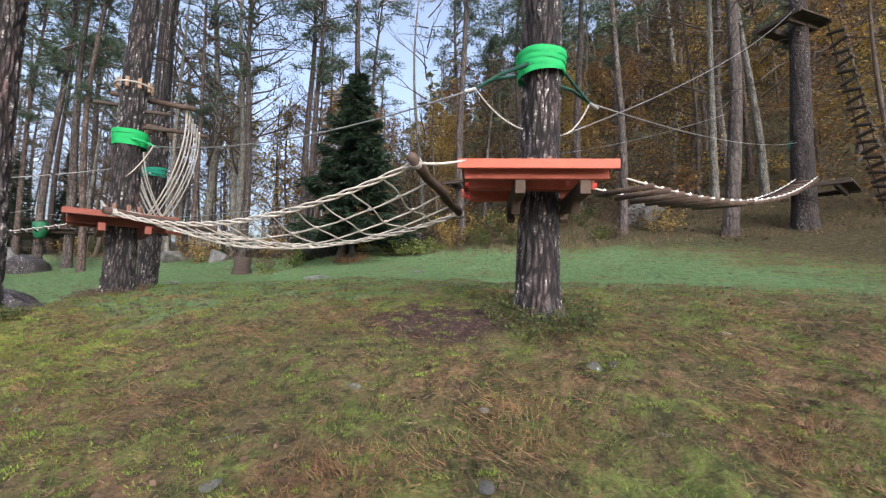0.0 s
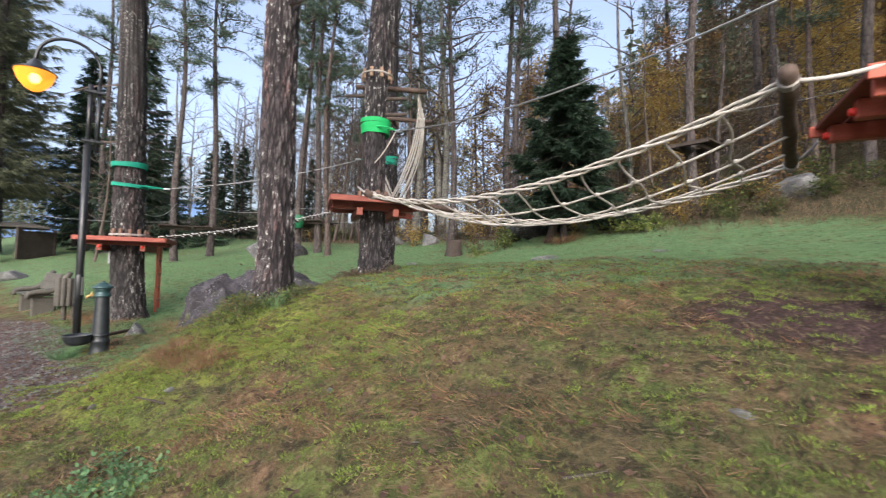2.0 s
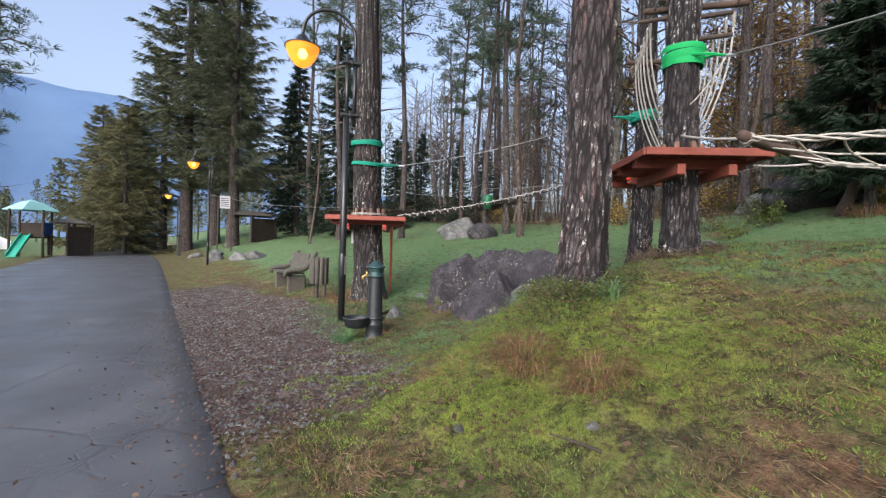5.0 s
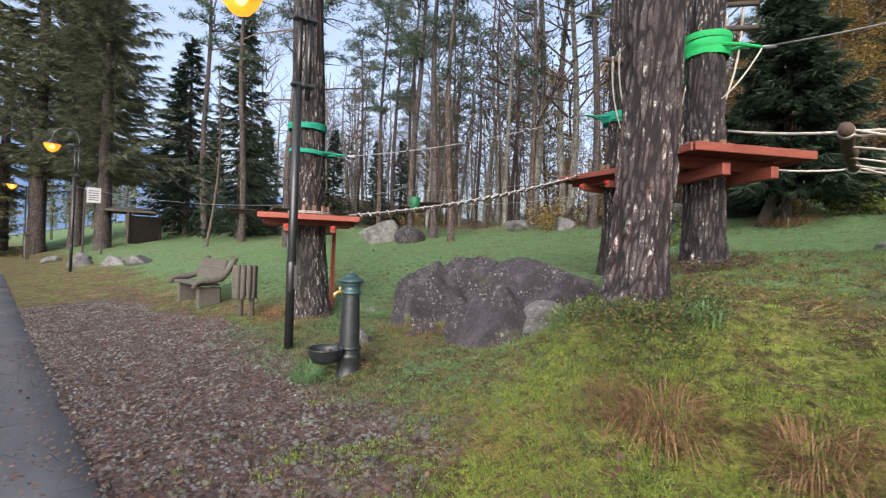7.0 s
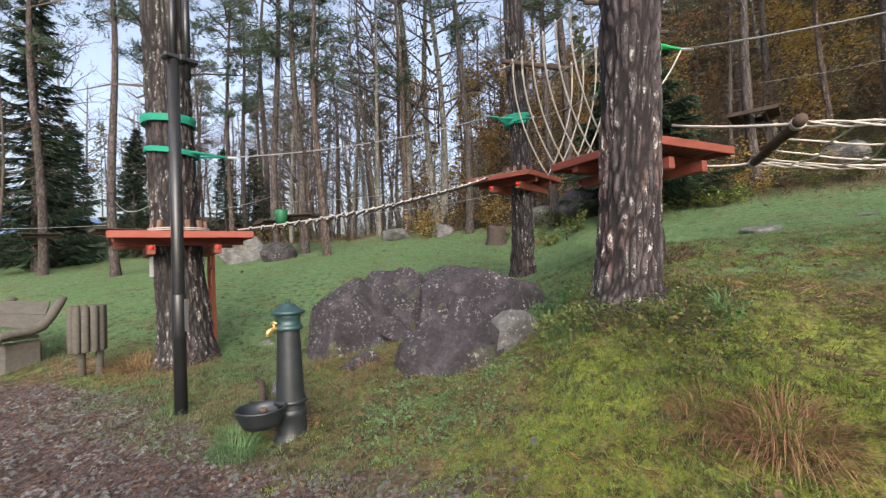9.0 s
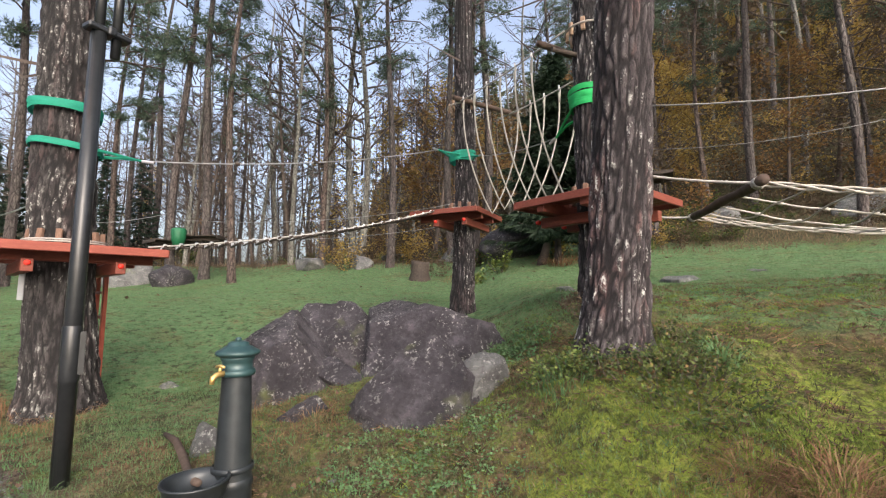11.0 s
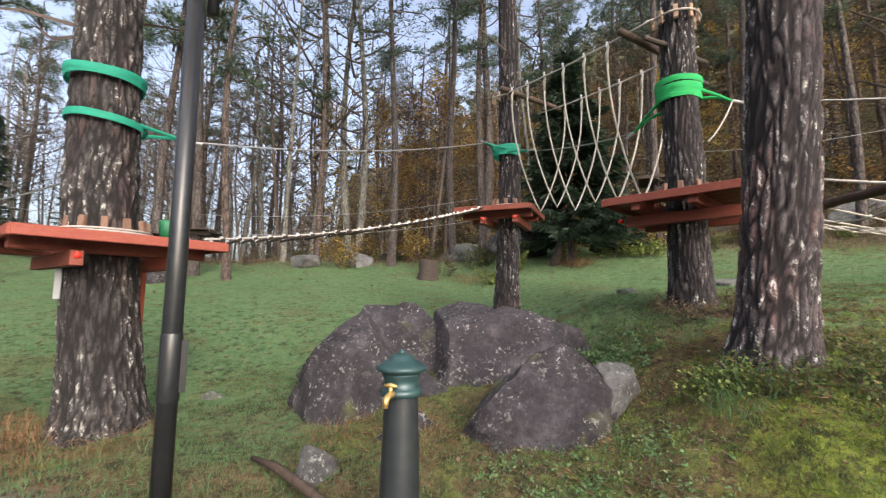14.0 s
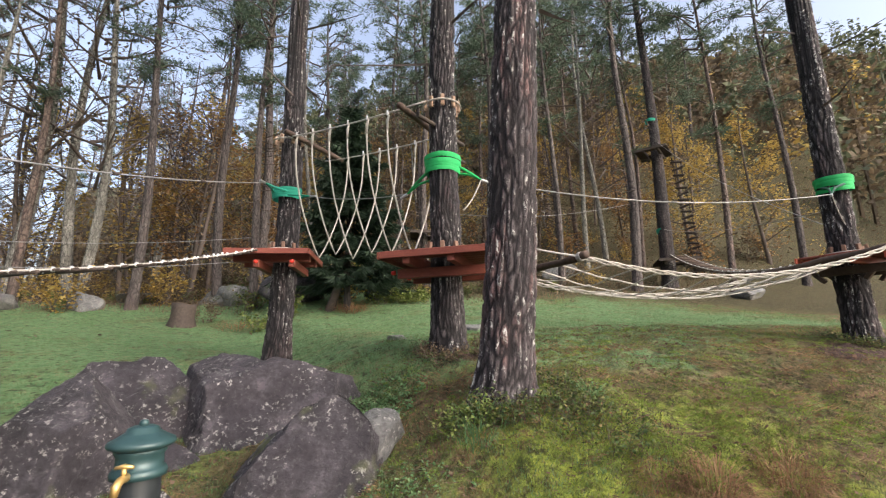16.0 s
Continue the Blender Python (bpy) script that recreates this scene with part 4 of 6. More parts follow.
def bush(name, h, leaf, seed, leaves, label, size=0.09, stems=7, wide=0.8):
    """A many-stemmed bush with single leaves."""
    random.seed(seed)
    root = thing(name, label, "bush", "bushes in the undergrowth")
    sh, tips = Shape(), []
    for i in range(stems):
        d = rand_dir(random.uniform(0.8, 2.2)).normalized()
        branches(sh, Vector((random.gauss(0, 0.12), random.gauss(0, 0.12), -0.1)), d, h * random.uniform(0.5, 0.8) * wide, 0.014, 2, tips, 0.5, 0.25, 4)
    part("branchwork", sh, TWIG, root)["kind"] = "stuff"
    lf = Shape()
    for i in range(leaves):
        q, d, dep = random.choice(tips)
        c = q + Vector((random.gauss(0, 0.1), random.gauss(0, 0.1), random.gauss(0, 0.08)))
        lf.leaf(c, Vector((random.gauss(0, 1), random.gauss(0, 1), random.gauss(-0.1, 0.5))), size * random.uniform(0.7, 1.4), size * 0.42, Vector((random.gauss(0, 0.5), random.gauss(0, 0.5), 1)))
    part("foliage", lf, leaf, root)["kind"] = "stuff"
    return root


BUSHES = [
    bush("bush", 1.7, GOLD, 51, 420, "bush with sparse golden leaves", 0.11),
    bush("bush", 1.5, BROWN, 52, 420, "bush with dry brown leaves", 0.11),
    bush("bush", 2.2, ORANGE, 53, 420, "tall bush with orange leaves", 0.12),
    bush("bush", 1.0, SHRUB, 54, 480, "low green and reddish bush", 0.09),
    bush("bush", 0.8, YGREEN, 55, 260, "low bush with pale yellow-green leaves", 0.12),
    bush("bush", 2.6, BROWN, 56, 60, "leafless thicket of thin twigs", 0.1, 9),
]
random.seed(88)
spots = [(0, -3.0, 16.2, 1.0), (4, -1.8, 15.6, 0.9), (4, -5.0, 15.0, 0.8), (0, 0.4, 17.6, 1.0), (1, -0.8, 16.6, 0.9), (3, 1.8, 17.0, 1.1), (2, 9.0, 17.5, 1.2), (1, 7.0, 18.6, 1.0),
         (4, -5.8, 14.6, 0.7), (0, -10.5, 19.0, 0.9), (0, -8.0, 20.2, 1.0), (1, -6.9, 16.9, 0.55), (3, -5.7, 17.6, 0.9), (0, -4.6, 19.6, 1.0), (2, 3.6, 19.0, 1.1), (3, 5.0, 17.6, 0.9)]
for k in range(46):
    x = random.uniform(-15, 7)
    spots.append((random.choice((3, 3, 4, 0, 1, 1)), x, (random.uniform(16.2, 19.0) / 0.972) + 1.72 - 0.243 * (x + 5.1), random.uniform(0.35, 0.75)))
for k in range(26):
    x = random.uniform(-0.5, 8.5)
    spots.append((random.choice((3, 3, 1, 1, 4, 0)), x, random.uniform(14.4, 17.6) / 0.972 + 1.72 - 0.243 * (x + 5.1), random.uniform(0.35, 0.7)))
while len(spots) < 250:
    x, y = random.uniform(-34, 26), random.uniform(9, 46)
    d = road_side(x, y)
    slope = (x + 5) * 0.75 + y * 0.65 - 22
    if d < 18.0 - (6 if x > 12 else 0) or (x > 6 and y < 15 and x < 13):
        continue
    k = random.choice((0, 1, 1, 2, 2, 5, 5, 0)) if slope > 0 else random.choice((1, 5, 5, 3, 0, 1))
    spots.append((k, x, y, random.uniform(0.7, 1.5)))
seen = set()
for k, x, y, sc in spots:
    (plant if k in seen else set_down)(BUSHES[k], x, y, random.uniform(0, 360), sc)
    seen.add(k)


def ground_cover(name, material, label, category, seed, n, xs, ys, accept, size, make):
    """Countless small things strewn over the ground, in one mesh."""
    random.seed(seed)
    sh, spots = Shape(), []
    for i in range(n * 6):
        x, y = random.uniform(*xs), random.uniform(*ys)
        if random.random() < accept(x, y, road_side(x, y)):
            spots.append((x, y))
            if len(spots) >= n:
                break
    px, py = np.array(spots).T
    rough = unevenness(px, py)
    base = height(px, py)
    for x, y, z, r in zip(px.tolist(), py.tolist(), base.tolist(), rough.tolist()):
        make(sh, Vector((x, y, z + r * lumps(x, y))), random.uniform(*size))
    single(name, sh, material, label, category, kind="stuff")


def blade(sh, p, s):
    sh.needle(p - Vector((0, 0, 0.01)), Vector((random.gauss(0, 0.45), random.gauss(0, 0.45), 1)).normalized(), s, 0.0022 + s * 0.02)


def lying(sh, p, s):
    sh.needle(p + Vector((0, 0, 0.008)), Vector((random.gauss(0, 1), random.gauss(0, 1), abs(random.gauss(0, 0.25)))).normalized(), s, s * 0.045)


def matted(sh, p, s):
    way = 6.3 * patchy(p.x, p.y, 1.1, 12.0)
    for k in range(3):
        a = way + random.gauss(0, 0.5)
        sh.needle(p + Vector((random.gauss(0, 0.03), random.gauss(0, 0.03), 0.004)), Vector((math.cos(a), math.sin(a), random.uniform(0.05, 0.7))).normalized(), s * random.uniform(0.5, 1.1), 0.0022)


def fallen(sh, p, s):
    sh.leaf(p + Vector((0, 0, 0.012)), Vector((random.gauss(0, 1), random.gauss(0, 1), random.uniform(0, 0.4))), s, s * 0.4, Vector((random.gauss(0, 0.3), random.gauss(0, 0.3), 1)))


def on_road(sh, p, s):
    """A leaf flat on the asphalt."""
    p.z = -0.03
    fallen(sh, p, s)


def pebble(sh, p, s):
    b = len(sh.v)
    j = [random.uniform(0.7, 1.3) * s for _ in range(6)]
    sh.v += [p + Vector((j[0], 0, 0)), p + Vector((0, j[1], 0)), p - Vector((j[2], 0, 0)), p - Vector((0, j[3], 0)), p + Vector((0, 0, j[4] * 0.7)), p - Vector((0, 0, s * 0.5))]
    for k in range(4):
        sh.f += [(b + k, b + (k + 1) % 4, b + 4), (b + (k + 1) % 4, b + k, b + 5)]


def patchy(x, y, scale, seed=0.0):
    return 0.5 + 0.9 * noise.fractal((x * scale, y * scale, seed), 1.0, 2.0, 3)


def in_turf(x, y, d):
    if math.exp(-((x + 0.05) / 0.6) ** 2 - ((y - 4.35) / 0.45) ** 2) > 0.45:
        return 0.08
    return (1.0 if 0.06 < d < 7 else 0.0) * (0.0 if (x < -6.6 and d < 2.0) else 1.0)


def in_gravel(x, y, d):
    return 1.0 if x < -6.3 and 0.0 < d < 2.0 + 0.3 * math.sin(x) else 0.0


ground_cover("grass", GRASS, "short green and yellow grass blades on the mound", "grass", 201, 110000, (-10.5, 4.0), (0.6, 8.5), lambda x, y, d: in_turf(x, y, d) * max(0.0, patchy(x, y, 2.2)) ** 1.8, (0.02, 0.065), blade)
ground_cover("dry_grass", STRAW, "dry reddish straw and pine needles lying in the turf", "dry grass", 202, 48000, (-10.5, 4.0), (0.6, 8.5), lambda x, y, d: in_turf(x, y, d) * max(0.0, patchy(x, y, 1.8, 7.0)) ** 1.8, (0.03, 0.08), lying)
ground_cover("lawn_grass", LAWN, "soft green lawn grass", "grass", 203, 90000, (-20, 8), (3.5, 19), lambda x, y, d: (1.0 if (4.6 < d < (17 if x < -1 else 14.3) or (x < -8 and 2.2 < d < 17)) else 0.0) * (0.35 + 0.65 * patchy(x, y, 0.5, 3.0)), (0.04, 0.1), blade)
ground_cover("near_lawn_grass", LAWN, "fine green grass beside the boulders", "grass", 204, 26000, (-11, -5.2), (3.2, 7.5), lambda x, y, d: (1.0 if d > 1.6 else 0.0) * patchy(x, y, 0.8, 5.0), (0.025, 0.06), blade)
ground_cover("fallen_leaves", LITTER, "brown fallen leaves over gravel and forest floor", "leaves", 205, 9000, (-17, -5.8), (1.7, 6.5), lambda x, y, d: in_gravel(x, y, d) * 0.9 + 0.04, (0.018, 0.045), fallen)
ground_cover("road_leaves", LITTER, "wet brown leaves and needles along the asphalt edge", "leaves", 216, 4200, (-13, 1), (-1, 4), lambda x, y, d: math.exp(d / 0.35) if d < 0.02 else 0.0, (0.015, 0.04), on_road)
ground_cover("forest_leaves", BROWN, "russet leaves on the forest floor", "leaves", 206, 16000, (-22, 22), (12, 34), lambda x, y, d: 1.0 if d > 16.5 or (x > 7.5 and d > 8) else 0.03, (0.06, 0.15), fallen)
def brushwood(sh, p, s):
    q = p + Vector((0, 0, random.random() ** 1.6 * 3.2))
    sh.leaf(q, Vector((random.gauss(0, 1), random.gauss(0, 1), random.gauss(-0.1, 0.5))), s, s * 0.35)


ground_cover("slope_thicket", BROWN, "brown leafy thicket covering the slope", "thicket", 211, 24000, (6, 60), (3, 60), lambda x, y, d: 1.0 if (x + 5) * 0.75 + y * 0.65 > 24 and x * 0.6 + y > 24 else 0.0, (0.09, 0.2), brushwood)
ground_cover("slope_evergreens", OLIVE, "dark green undergrowth on the slope", "thicket", 212, 14000, (6, 60), (3, 60), lambda x, y, d: 1.0 if (x + 5) * 0.75 + y * 0.65 > 24 and x * 0.6 + y > 24 and patchy(x, y, 0.15, 2.0) > 0.5 else 0.0, (0.09, 0.2), brushwood)
ground_cover("long_straw", RUST, "matted clumps of long rusty straw in the turf", "dry grass", 213, 10000, (-8.5, 4.0), (0.6, 6.5), lambda x, y, d: in_turf(x, y, d) if patchy(x, y, 1.5, 4.0) > 0.55 else 0.0, (0.06, 0.15), matted)
ground_cover("bright_grass", YGREEN, "bright lime grass and moss tips in patches", "grass", 214, 15000, (-8.5, 1.0), (0.6, 7.0), lambda x, y, d: in_turf(x, y, d) * (1.0 if x < -3.4 else 0.25) if patchy(x, y, 1.7, 9.0) > 0.55 else 0.0, (0.015, 0.04), blade)
ground_cover("turf_litter", LITTER, "dark rotting leaves and bark flakes in the turf", "leaves", 215, 9000, (-8.5, 4.0), (0.6, 7.5), lambda x, y, d: in_turf(x, y, d) if patchy(x, y, 2.4, 15.0) > 0.52 else 0.04, (0.02, 0.055), fallen)
ground_cover("gravel", ROCKGREY, "small stones in the trodden gravel", "gravel", 207, 9000, (-17, -6), (1.6, 6), lambda x, y, d: in_gravel(x, y, d) + (0.5 if -0.02 < d < 0.2 else 0), (0.007, 0.028), pebble)
ground_cover("forest_grass", STRAW, "long dry grass at the edge of the wood", "dry grass", 208, 14000, (-20, 14), (12, 26), lambda x, y, d: 1.0 if (15.5 if x < -0.5 else 13.6) < d < 21 else 0.0, (0.12, 0.32), blade)


def cushion(sh, p, s):
    """A low cushion of tiny moss shoots."""
    for k in range(40):
        w, r = random.uniform(0, 2 * math.pi), s * random.random() ** 0.5
        q = p + Vector((r * math.cos(w), r * math.sin(w), s * 0.3 * (1 - (r / s) ** 2) - 0.006))
        sh.needle(q, Vector((math.cos(w) * r / s + random.gauss(0, 0.3), math.sin(w) * r / s + random.gauss(0, 0.3), 0.9)).normalized(), random.uniform(0.012, 0.032), random.uniform(0.0016, 0.0034))


def mossy(x, y, d):
    near = math.exp(-((x + 5.2) / 1.6) ** 2 - ((y - 4.0) / 1.2) ** 2)
    return (1.0 if d > 0.3 else 0.0) * (near + 0.16 * (1.0 if x > -6 else 0.1)) * patchy(x, y, 1.4, 11.0) * (1.0 if d < 6 else 0.0)


ground_cover("moss", MOSS, "lumpy bright moss cushions on the mound", "moss", 209, 6500, (-8, 3.5), (0.8, 7.5), mossy, (0.03, 0.11), cushion)


def tuft(x, y, n, spread, size, material, name, label, category, seed, lean=0.8, wide=0.035):
    """A clump of long arching blades."""
    random.seed(seed)
    sh = Shape()
    for i in range(n):
        a = random.uniform(0, 2 * math.pi)
        r = spread * random.random() ** 0.6
        p = Vector((x + r * math.cos(a), y + r * math.sin(a), 0))
        p.z = turf_z(p.x, p.y) - 0.015
        d = Vector((math.cos(a) * lean * random.random(), math.sin(a) * lean * random.random(), 1)).normalized()
        s = size * random.uniform(0.5, 1.1)
        side = Vector((-d.y, d.x, 0.01)).normalized() * wide * s
        out = Vector((math.cos(a), math.sin(a), 0))
        mid = p + d * s * 0.55
        bow = p + d * s * 0.8 + (out * 0.22 - Vector((0, 0, 0.07))) * s * lean
        tip = p + d * s * 0.85 + (out * 0.42 - Vector((0, 0, 0.32))) * s * lean
        b = len(sh.v)
        sh.v += [p - side, p + side, mid + side * 0.9, mid - side * 0.9, bow + side * 0.6, bow - side * 0.6, tip]
        sh.f += [(b, b + 1, b + 2, b + 3), (b + 3, b + 2, b + 4, b + 5), (b + 5, b + 4, b + 6)]
    base = Vector((x, y, turf_z(x, y)))
    sh.v = [v - base for v in sh.v]
    return single(name, sh, material, label, category, "grass tufts", "stuff", m=pose(*base))


for i, (x, y, n, sp, sz) in enumerate(((-5.2, 3.75, 800, 0.18, 0.21), (-5.45, 3.9, 400, 0.16, 0.16), (-4.62, 3.6, 650, 0.16, 0.19), (-4.2, 3.6, 350, 0.3, 0.13), (-5.0, 4.15, 260, 0.3, 0.11), (-3.9, 4.4, 300, 0.35, 0.11), (-2.9, 3.3, 300, 0.35, 0.09), (-2.2, 4.0, 300, 0.4, 0.09), (-4.95, 3.2, 260, 0.25, 0.1), (-5.9, 3.5, 220, 0.25, 0.08), (-3.6, 3.9, 300, 0.3, 0.1), (0.5, 2.6, 500, 0.25, 0.13), (-0.4, 2.2, 500, 0.25, 0.12), (1.9, 2.4, 500, 0.3, 0.13), (-5.9, 3.75, 260, 0.25, 0.12), (-11.0, 6.15, 420, 0.45, 0.2), (-10.6, 6.3, 340, 0.35, 0.18), (-11.4, 6.3, 340, 0.35, 0.2),
                                       (-0.4, 2.9, 220, 0.35, 0.07), (1.5, 2.7, 200, 0.35, 0.07), (-2.6, 2.6, 200, 0.35, 0.07), (-7.95, 5.75, 160, 0.2, 0.18), (-8.7, 6.1, 160, 0.2, 0.2), (-3.2, 15.0, 260, 0.5, 0.5), (-6.1, 15.8, 220, 0.6, 0.35))):
    tuft(x, y, n, sp, sz, RUST, "dry_grass_tuft", "tuft of arching reddish dry grass", "grass tuft", 300 + i, 1.6, 0.011)
for i, (x, y, n, sp, sz) in enumerate(((-8.42, 4.35, 260, 0.16, 0.16), (-8.6, 4.55, 160, 0.14, 0.14), (-5.0, 4.8, 70, 0.1, 0.24), (-6.0, 5.05, 160, 0.2, 0.22), (-6.1, 7.6, 240, 0.5, 0.14), (-5.6, 7.9, 240, 0.5, 0.14), (-9.5, 4.9, 180, 0.2, 0.12), (-6.9, 4.9, 220, 0.4, 0.1), (-7.4, 4.6, 220, 0.4, 0.1))):
    tuft(x, y, n, sp, sz, LAWN, "green_grass_tuft", "tuft of fresh green grass", "grass tuft", 330 + i, 0.9, 0.02)


def low_shrub(x, y, rad, h, n, seed, label, leaf=None, inner=0.0, size=0.028):
    """Bilberry-like twigs crowding round a trunk's foot."""
    random.seed(seed)
    z0 = turf_z(x, y)
    root = thing("low_shrub", label, "shrub", "shrubs at the tree feet", pose(x, y, z0))
    st, lf = Shape(), Shape()
    for i in range(n):
        a = random.uniform(0, 2 * math.pi)
        r = inner + (rad - inner) * random.random() ** 0.7
        p = Vector((r * math.cos(a), r * math.sin(a), 0))
        p.z = turf_z(x + p.x, y + p.y) - z0 - 0.02
        tip = p + Vector((random.gauss(0, 0.06) + 0.04 * math.cos(a), random.gauss(0, 0.06) + 0.04 * math.sin(a), h * random.uniform(0.5, 1.1)))
        st.tube([p, p.lerp(tip, 0.5) + Vector((random.gauss(0, 0.01), random.gauss(0, 0.01), 0)), tip], [0.003, 0.0025, 0.001], 3, False)
        for k in range(9):
            c = p.lerp(tip, random.uniform(0.3, 1.0)) + Vector((random.gauss(0, 0.02), random.gauss(0, 0.02), random.gauss(0, 0.012)))
            lf.leaf(c, Vector((random.gauss(0, 1), random.gauss(0, 1), random.gauss(0.3, 0.5))), size * random.uniform(0.7, 1.4), size * 0.38, Vector((random.gauss(0, 0.5), random.gauss(0, 0.5), 1)))
    part("branchwork", st, TWIG, root)["kind"] = "stuff"
    part("foliage", lf, leaf or SHRUB, root)["kind"] = "stuff"


low_shrub(0.956, 4.4, 0.55, 0.17, 420, 401, "low bilberry shrub round the dark pine's foot", None, 0.2)
low_shrub(-5.4, 5.05, 0.52, 0.17, 380, 402, "dense low shrub on the mound at the pine's foot", None, 0.2)
low_shrub(-5.3, 4.5, 0.36, 0.12, 150, 403, "bilberry shrub with reddish twigs on the mound", SHRUB, 0.0)
low_shrub(-5.0, 6.75, 0.5, 0.14, 200, 404, "brown low shrub at the lichened pine's foot", BROWN, 0.2)
low_shrub(-6.0, 5.2, 0.22, 0.16, 90, 405, "green herbs beside the pale stone", YGREEN, 0.0, 0.035)
low_shrub(-6.05, 6.6, 0.4, 0.06, 260, 406, "bright green herbs behind the boulder", LAWN, 0.0, 0.035)
low_shrub(-3.75, 2.3, 0.28, 0.07, 160, 407, "fresh green clover patch near the road edge", LAWN, 0.0, 0.03)
low_shrub(-7.0, 4.9, 0.7, 0.06, 420, 408, "clover patch in the grass by the fountain", LAWN, 0.0, 0.024)
low_shrub(-1.0, 15.3, 0.7, 0.5, 160, 409, "yellow-leaved seedlings by the lawn", YGREEN, 0.0, 0.09)


# ---- rope course ----
def sag(a, b, drop, n=14):
    """Points of a hanging line."""
    a, b = Vector(a), Vector(b)
    return [a.lerp(b, i / n) - Vector((0, 0, 4 * drop * (i / n) * (1 - i / n))) for i in range(n + 1)]


def turned(v, deg):
    c, s = math.cos(radians(deg)), math.sin(radians(deg))
    return Vector((v[0] * c - v[1] * s, v[0] * s + v[1] * c, v[2] if len(v) > 2 else 0))


def platform(x, y, top, size, deg, trunk_r, label, off=(0, 0), wedges=8, braced=False, edge=None, deep=0.0):
    """A deck round a trunk: boards, red fascias, joists, braces, wedges and the rope that ties them."""
    root = thing("tree_platform", label, "platform", "rope course platforms", pose(x, y, top, 0, 0, deg))
    h, hy = size / 2, (deep or size) / 2
    ox, oy = off
    n = 9
    w = size / n
    for i in range(n):
        px = ox - h + w * (i + 0.5)
        jut = random.uniform(0, 0.012)
        for lo, hi in ((oy - hy - jut, oy - 0.0), (oy + 0.0, oy + hy + jut)) if abs(px) < trunk_r + w * 0.4 else ((oy - hy - jut, oy + hy + jut),):
            if abs(px) < trunk_r + w * 0.4:
                lo, hi = (lo, -trunk_r - 0.02) if hi == oy else (trunk_r + 0.02, hi)
            part("deck_board", Shape().box((w - 0.012, hi - lo, 0.035), pose(px, (lo + hi) / 2, -0.018)), REDWOOD, root)
    for s in (-1, 1):
        part("fascia_board", Shape().box((size + 0.05, 0.03, 0.085), pose(ox, oy + s * (hy + 0.028), -0.048)), edge or REDEDGE, root, "red stained edge board")
        if not deep:
            part("fascia_board", Shape().box((0.03, size, 0.085), pose(ox + s * (h + 0.028), oy, -0.048)), edge or REDEDGE, root, "red stained edge board")
        else:
            part("outer_bearer", Shape().box((size * (0.92 - 0.03 * s), 0.05, 0.11), pose(ox, oy + s * (hy - 0.1), -0.095)), REDEDGE, root)
        part("bearer", Shape().box((size * (0.9 if deep else 0.98), 0.09, 0.12), pose(ox, s * (trunk_r + 0.05), -0.1)), REDEDGE if deep else REDWOOD, root)
        part("cross_beam", Shape().box((0.09, 2 * hy * 0.9, 0.12), pose(s * (trunk_r + 0.05), oy, -0.222)), LOGWOOD if deep else REDWOOD, root)
        for q in (-1, 1):
            if braced:
                part("brace", Shape().box((0.08, 0.06, 0.24), pose(s * (trunk_r + 0.05), q * (trunk_r + 0.1), -0.28, q * -40, 0, 0)), LOGWOOD, root)
            part("end_cap", Shape().turn([(0.0, 0.02), (0.022, 0.018), (0.028, 0.0), (0.028, -0.03)], 10, (0, 0, 0)).mesh("end_cap", REDPAD), None, root, "red plastic bolt cap").matrix_local = pose(ox + q * (size * 0.45 + 0.015), s * (trunk_r + 0.05), -0.11, 0, 90 * q, 0) if deep else pose(s * (trunk_r + 0.05), q * (size * 0.45 + 0.02), -0.2, -90 * q, 0, 0)
    for k in range(wedges):
        a = 360 * k / wedges + 11
        p = turned((trunk_r + 0.015, 0), a)
        part("wedge", Shape().box((0.045, 0.055, 0.2), pose(p.x, p.y, 0.085, 0, -6, a)), WEDGEWOOD, root, "brown wooden wedge against the trunk")
    rope = Shape()
    for t in range(2):
        ring = [turned((trunk_r + 0.05, 0, 0.055 + 0.022 * t), 15 * k) for k in range(25)]
        rope.tube(ring, 0.009, 6, False)
    part("binding_rope", rope, GREYROPE, root, "white rope tied round the wedges")
    return root


